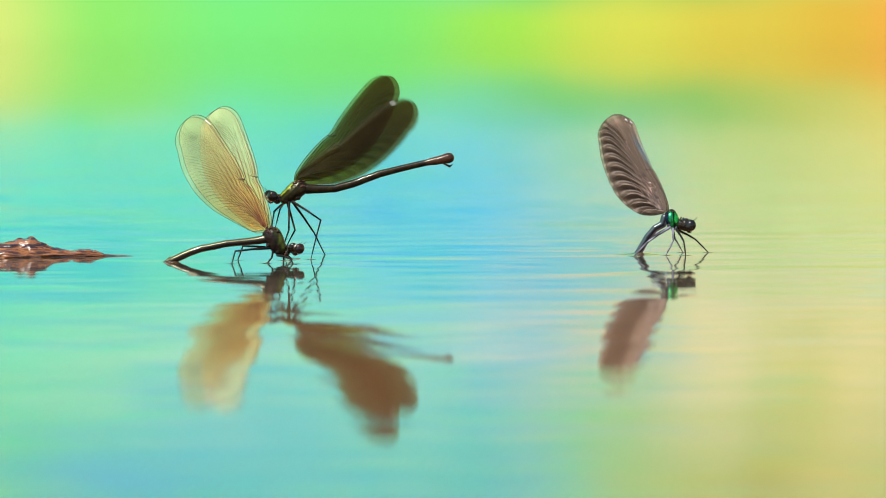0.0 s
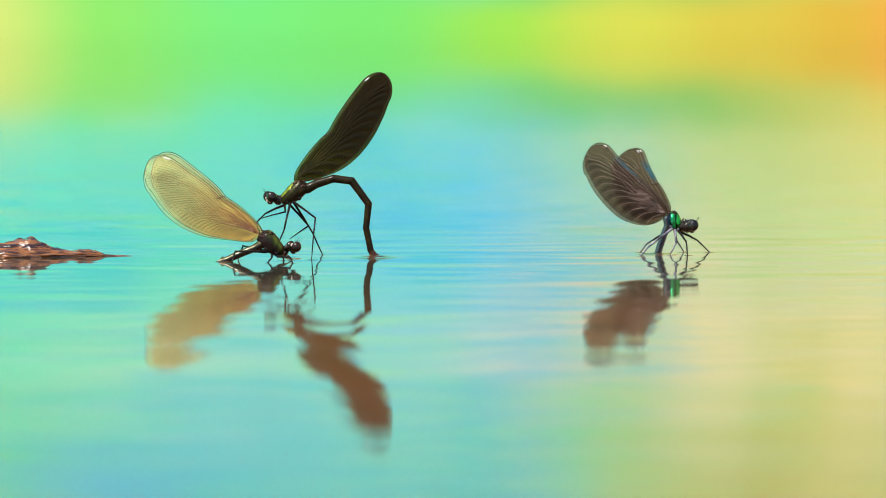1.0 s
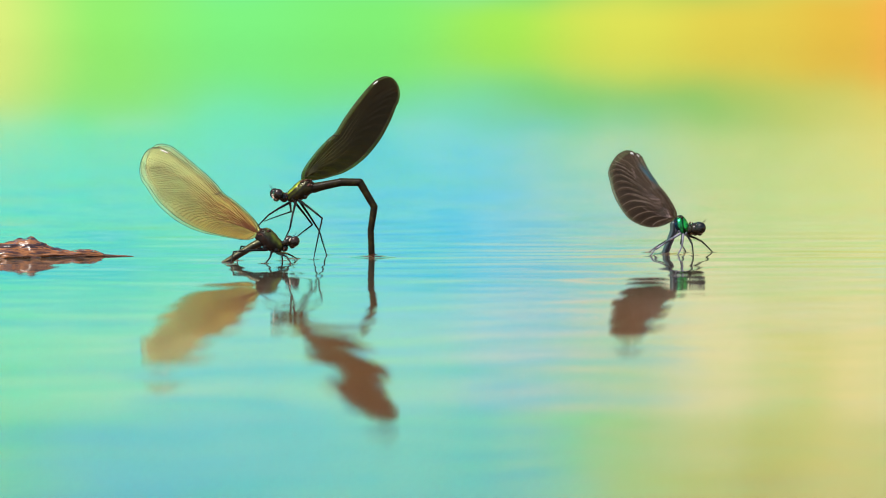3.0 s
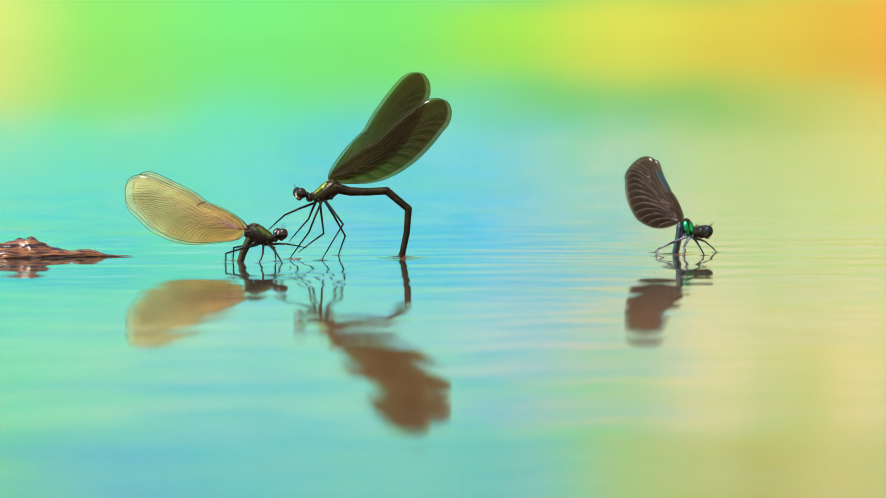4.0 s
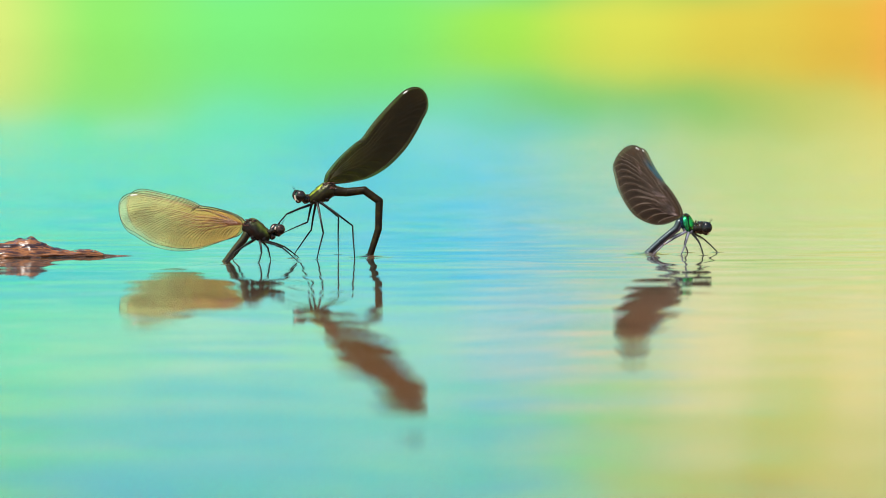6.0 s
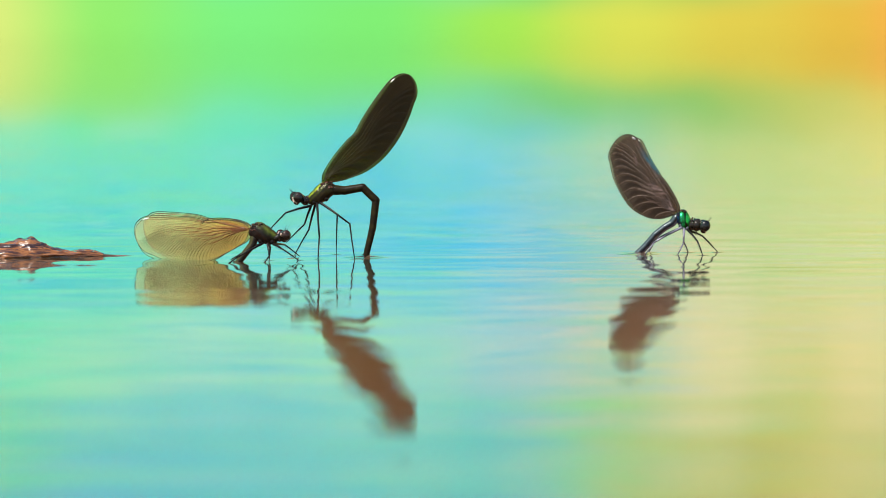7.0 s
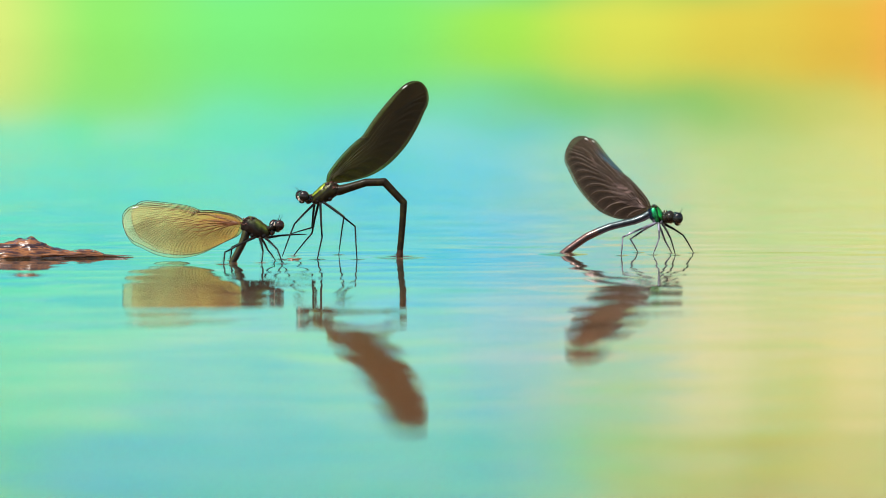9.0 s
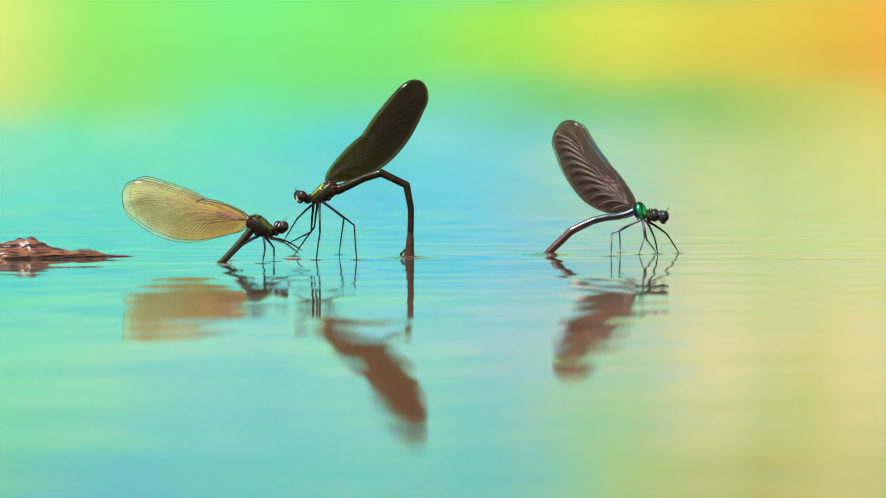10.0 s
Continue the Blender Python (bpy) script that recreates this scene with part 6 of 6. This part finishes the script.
def animate(k, rig):
    facing, thing, th = rig["facing"], rig["thing"], rig["th"]
    steps = [0.1 * i for i in range(101)]
    rows = {}
    for t in steps:
        base = thorax_pose(k, t, facing)
        inv = base.inverted()
        rows.setdefault(thing, []).append((t, base))
        hx, hz = table_at(TABLES[k][2], t)
        axis = base.to_3x3() @ Vector((1, 0, 0))
        nod = frame_of((hx, DEPTH[k], hz), axis + Vector((0, rig["turn"], -0.12)), (0, 0, 1))
        rows.setdefault(rig["head"], []).append((t, inv @ nod))
        for ob, side, kind in rig["wings"]:
            tx, tz = table_at(TABLES[k][3 if side == "near" else 4], t)
            sy = side_sign(side, facing)
            hinge = base @ (Vector(((-0.35 if kind == "forewing" else -0.62) * th[0] + rig["hinge"][0], sy * 0.35 * th[1], 0.95 * th[2] + rig["hinge"][1])) * MM) / MM
            d = Vector((tx - hinge.x, 0, tz - hinge.z))
            if kind == "hindwing":
                (ax, az), (bx, bz) = table_at(TABLES[k][3], t), table_at(TABLES[k][4], t)
                apart = math.hypot(ax - bx, az - bz) / rig["wing_len"]
                fan = 4.0 if side == "near" else table_at(rig["fan"], t)[0]
                lag = rig["lag"] + fan * apart
                d = Matrix.Rotation(radians(-lag) * facing, 3, "Y") @ d * (1 + 0.032 * (fan - 4.0) * apart)
            flat = min(d.length, rig["wing_len"] * 0.999)
            deep = math.sqrt(rig["wing_len"] ** 2 - flat ** 2)
            spread = (-1.2 if side == "near" else 1.2) - (0.3 if kind == "forewing" else 0)
            u = d.normalized() * flat + Vector((0, deep + spread, 0))
            lead = Vector((d.z, 0, -d.x)) * facing
            rows.setdefault(ob, []).append((t, inv @ frame_of(hinge, u, lead)))
        # abdomen: rigid pieces laid along the bend
        start = base @ (Vector((rig["belly"][0] * th[0], 0, rig["belly"][1] * th[2])) * MM) / MM
        path = [start] + [Vector((x, DEPTH[k], z)) for x, z in (table_at(tab, t) for tab in ABDOMENS[k])]
        path = [p + (p * 2 - a - b) * 0.18 if 1 < i < 9 else p for i, (a, p, b) in enumerate(zip([path[0]] + path, path, path[1:] + path[-1:]))] if k == "dark" else path
        path = sharpened(path)
        path.append(path[-1] + (path[-1] - path[-2]).normalized() * 60)
        here, seg, joints = start, 0, [start]
        for ob, length in zip(rig["abdomen"], rig["seg_len"]):
            left, p, q = length, here, seg
            while left > 0:
                room = (path[q + 1] - p).length
                if room > left or q == len(path) - 2:
                    p = p + (path[q + 1] - p).normalized() * left
                    left = 0
                else:
                    left, p, q = left - room, path[q + 1], q + 1
            d = p - here
            up = Vector((-d.z, 0, d.x)) * (1 if facing < 0 else -1)
            rows.setdefault(ob, []).append((t, inv @ frame_of(here, d, up)))
            here, seg = here + d.normalized() * length, q
            joints.append(here)
        cross = [a + (b - a) * (a.z / (a.z - b.z)) for a, b in zip(joints, joints[1:]) if a.z > 0 >= b.z]
        if not cross and here.z < 1.2:
            cross = [here]
        wet = cross[0] if cross else here
        tilt = abs((joints[-1] - joints[-4]).normalized().z)
        rows.setdefault(rig["tail_ripple"], []).append((t, pose(wet.x * MM, wet.y * MM, (0.1 - rig["sink"] * min(1, tilt * 1.3)) * MM if cross else -0.004)))
        for ring, (femur, tibia, table, side, hxx, fl, tl) in zip(rig["foot_ripples"], rig["legs"]):
            kx, kz, fx, fz = table_at(table, t)
            hip = hip_place(k, t, facing, th, side, hxx)
            out = -1 if side == "near" else 1
            knee = toward(hip, (kx, kz), fl, out)
            foot = toward(knee, (fx, fz), tl, out * 0.5)
            rows.setdefault(ring, []).append((t, pose(foot.x * MM, foot.y * MM, 0.0001 if foot.z < 1.3 else -0.002)))
            rows.setdefault(femur, []).append((t, inv @ frame_of(hip, knee - hip, (0.2 * facing, 0, 1))))
            rows.setdefault(tibia, []).append((t, inv @ frame_of(knee, foot - knee, (facing, 0, 0.3))))
    for ob, poses in rows.items():
        walk(ob, poses)


GOLD = build_damselfly("gold", "amber-winged brown damselfly dipping its abdomen into the water", 1, 32.0, 1.0,
                       {"wing": (MAT["gold_wing"], MAT["gold_vein"], MAT["gold_root"], 36, 0.042, 0.03, 35, GOLD_SHAPE, (1.0, 0.22)), "thorax": MAT["gold_thorax"], "abdomen": MAT["gold_abdomen"], "tail": MAT["gold_abdomen"], "lag": 1.3,
                        "head": MAT["head"], "eye": MAT["gold_eye"], "leg": MAT["leg"], "coxa": MAT["leg"], "joint": MAT["joint"], "face": MAT["pale"], "belly": (-0.72, -0.42)},
                       [1.6, 2.2, 2.6, 2.8, 2.8, 2.8, 2.6, 2.4, 1.8, 1.6], [1.05, 0.95, 0.86, 0.83, 0.82, 0.82, 0.82, 0.84, 0.88, 0.88, 0.75], (3.1, 1.85, 2.55, 0.5),
                       {"a": (GOLD_LEG_REAR_1, "near", -0.1), "b": (GOLD_LEG_REAR_2, "far", -0.1), "c": (GOLD_LEG_MID_1, "near", 0.3),
                        "d": (GOLD_LEG_MID_2, "far", 0.35), "e": (GOLD_LEG_FRONT_1, "near", 0.75), "f": (GOLD_LEG_FRONT_2, "far", 0.8)}, hinge=(-1.8, -1.4), turn=0.5, head_size=1.0, neck=0.8)
DARK = build_damselfly("dark", "dark-winged olive damselfly bending its long abdomen down to the water", -1, 32.6, 0.85,
                       {"wing": (MAT["dark_wing"], MAT["dark_vein"], MAT["dark_root"], 12, 0.05, 0.07, 11, DARK_SHAPE, (0.75, 0.36)), "thorax": MAT["dark_thorax"], "abdomen": MAT["dark_abdomen"], "tail": MAT["wet_brown"], "tail_count": 2, "lag": 0.35,
                        "head": MAT["head"], "eye": MAT["dark_eye"], "leg": MAT["leg"], "coxa": MAT["head"], "joint": MAT["joint"], "face": MAT["pale"]},
                       [2.4, 4.2, 4.3, 6.6, 5.6, 5.4, 2.8, 2.8], [1.22, 1.05, 0.95, 0.93, 0.86, 0.78, 0.76, 1.0, 1.25], (3.3, 1.75, 2.4, 0.8),
                       {"a": (DARK_LEG_REAR_1, "near", 0.2), "b": (DARK_LEG_REAR_2, "far", 0.25), "c": (DARK_LEG_MID_1, "near", 0.45),
                        "d": (DARK_LEG_MID_2, "far", 0.6), "e": (DARK_LEG_FRONT_1, "near", 0.95), "f": (DARK_LEG_FRONT_2, "far", 0.9)}, turn=-0.3, head_size=1.04)
BROWN = build_damselfly("brown", "emerald damselfly with smoky brown wings standing on the water", 1, 29.5, 1.16,
                        {"wing": (MAT["brown_wing"], MAT["brown_vein"], MAT["brown_root"], 12, 0.055, 0.09, 11, BROWN_SHAPE, (0.62, 0.5)), "thorax": MAT["brown_thorax"], "abdomen": MAT["brown_abdomen"], "tail": MAT["rosy_tail"], "tail_count": 5, "fan": [(0, 6), (2, 6), (7, 36), (7.4, 36), (7.5, 24), (10, 24)], "all_spots": True, "hind_leg": MAT["grey_leg"],
                         "head": MAT["head"], "eye": MAT["slate_eye"], "leg": MAT["leg"], "coxa": MAT["grey_leg"], "joint": MAT["joint"], "face": MAT["pale"]},
                        [1.6, 2.2, 2.8, 3.0, 3.0, 3.0, 2.8, 2.4, 1.8, 1.6], [1.0, 0.92, 0.86, 0.86, 0.88, 0.92, 0.94, 0.94, 0.95, 0.9, 0.7], (2.0, 1.7, 2.3, 1.1),
                        {"a": (BROWN_LEG_REAR_1, "near", -0.1), "b": (BROWN_LEG_REAR_2, "far", 0.0), "c": (BROWN_LEG_MID_1, "near", 0.3),
                         "d": (BROWN_LEG_MID_2, "far", 0.3), "e": (BROWN_LEG_FRONT_1, "near", 0.8), "f": (BROWN_LEG_FRONT_2, "far", 1.1)}, hinge=(-1.2, -0.65), turn=0.1, head_size=1.1, neck=1.5, rise=0.5)


# ---- floating bark ----
def build_bark():
    """A curled sliver of bark with torn, fibrous ridges."""
    bm = bmesh.new()
    prof = [(-30, 1.7, 6), (-18, 2.3, 8), (-11, 2.3, 8), (-7, 2.4, 7.5), (-3.5, 2.9, 7), (-1.2, 3.4, 6.5), (0, 3.7, 6), (1.4, 3.3, 5.8), (4, 2.2, 5.2), (7, 1.3, 4.4), (9.5, 0.8, 3.4),
            (11.5, 1.2, 2.8), (13.5, 1.2, 2.2), (15.5, 0.8, 1.4), (17, 0.3, 0.8)]
    n = 56
    loops, fine = [], []
    for (a, b) in zip(prof, prof[1:]):
        for q in range(9):
            fine.append(tuple(u + (v - u) * q / 9 for u, v in zip(a, b)))
    fine.append(prof[-1])
    for x, h, wd in fine:
        ring = []
        for k in range(n):
            a = 2 * math.pi * k / n
            p = Vector((x, wd * math.cos(a), h * math.sin(a) if math.sin(a) > 0 else 1.2 * math.sin(a)))
            j = noise.noise(Vector((x * 0.12, math.cos(a) * 2.2, math.sin(a) * 2.2))) * 0.32 + noise.noise(Vector((x * 0.30, math.cos(a) * 5, math.sin(a) * 5 + 9))) * 0.22
            fibre = noise.noise(Vector((x * 0.22, math.cos(a) * 13, math.sin(a) * 13 + 4)))
            strand = noise.noise(Vector((x * 0.10, math.cos(a) * 7 + 3, math.sin(a) * 9)))
            j += 0.14 * (1 - 3 * abs(fibre)) + 0.18 * (0.4 - min(0.8, 2.4 * abs(strand)))
            p.z *= 1 + j
            p.y *= 1 + 0.5 * j
            ring.append(bm.verts.new(p * MM))
        loops.append(ring)
    for a, b in zip(loops, loops[1:]):
        for k in range(n):
            bm.faces.new((a[k], a[(k + 1) % n], b[(k + 1) % n], b[k]))
    bm.faces.new(loops[0][::-1])
    bm.faces.new(loops[-1])
    ob = link("bark", bm, MAT["bark"])
    ob.matrix_world = pose(-0.0965, 0.004, 0.0003)
    bm = bmesh.new()
    tube(bm, [(11, 0, 0.0), (13.5, 0.2, 0.0), (16, 0, -0.1), (18, 0.3, -0.16), (20, 0.3, -0.18), (22, 0.2, -0.2), (24, 0, -0.25)], [0.4, 0.45, 0.4, 0.3, 0.22, 0.14, 0.06], 8)
    part("splinter", bm, MAT["bark"], ob)
    return tagged(ob, "wet red-brown piece of bark floating on the pond", "bark")


build_bark()


def build_fragment():
    """A scrap of drowned leaf at the surface under the insects' feet, thin, curled and torn at its rim."""
    bm = bmesh.new()
    n, rows = 28, 5
    loops = []
    for q in range(rows):
        r = 1 - 0.22 * q
        loops.append([bm.verts.new(Vector((2.0 * r * math.cos(a) * (1 + 0.25 * noise.noise(Vector((math.cos(a) * 2, math.sin(a) * 2, 1.0)))),
                                           2.6 * r * math.sin(a), 0.04 + 0.22 * (1 - r * r) + 0.16 * noise.noise(Vector((r * math.cos(a) * 3, r * math.sin(a) * 3, 4.0))))) * MM)
                      for a in (2 * math.pi * k / n for k in range(n))])
    skirt = [bm.verts.new(v.co + Vector((0, 0, -0.5 * MM))) for v in loops[0]]
    for a, b in zip([skirt] + loops, loops):
        for k in range(n):
            bm.faces.new((a[k], a[(k + 1) % n], b[(k + 1) % n], b[k]))
    bm.faces.new(loops[-1])
    ob = link("leaf_scrap", bm, MAT["bark"])
    ob.matrix_world = pose(-0.0348, -0.0045, 0.0)
    return tagged(ob, "small wet red-brown leaf scrap floating at the insects' feet", "leaf")


build_fragment()


def build_ripple(label, lift, reach, swell, sink):
    """The raised skin of water round a thing that pierces it, with a few low rings outside."""
    bm = bmesh.new()
    rings, n = [], 40
    for q in range(37):
        r = reach * (q / 36) ** 1.5 + 0.05
        z = lift * math.exp(-r / (0.25 * reach)) + swell * math.cos(2 * math.pi * r / (0.3 * reach)) * math.exp(-r / (0.5 * reach)) - sink * max(0, (q - 22) / 14)
        rings.append([bm.verts.new((r * math.cos(a) * MM, r * math.sin(a) * MM, z * MM)) for a in (2 * math.pi * k / n for k in range(n))])
    for a, b in zip(rings, rings[1:]):
        for k in range(n):
            bm.faces.new((a[k], a[(k + 1) % n], b[(k + 1) % n], b[k]))
    ob = link("ripple", bm, MAT["water"])
    ob.visible_shadow = False
    return tagged(ob, label, "ripple", kind="structure")


def add_ripples(rig, lift, sink):
    rig["sink"] = sink
    rig["tail_ripple"] = build_ripple("ring of raised water round a dipping abdomen", lift, 8.5, 0.09, 0.32)
    rig["foot_ripples"] = [build_ripple("small ring of raised water round a foot", 0.02, 2.0, 0.006, 0.16) for _ in rig["legs"]]


for insect, mound, drop in ((GOLD, 1.9, 1.5), (DARK, 1.0, 0.0), (BROWN, 0.6, 0.0)):
    add_ripples(insect, mound, drop)


def motions():
    animate("gold", GOLD)
    animate("dark", DARK)
    animate("brown", BROWN)
    walk(water, [(0.0, pose(0, 0, 0)), (5.0, pose(0.03, -0.14, 0)), (10.0, pose(0.06, -0.28, 0))])


motions()
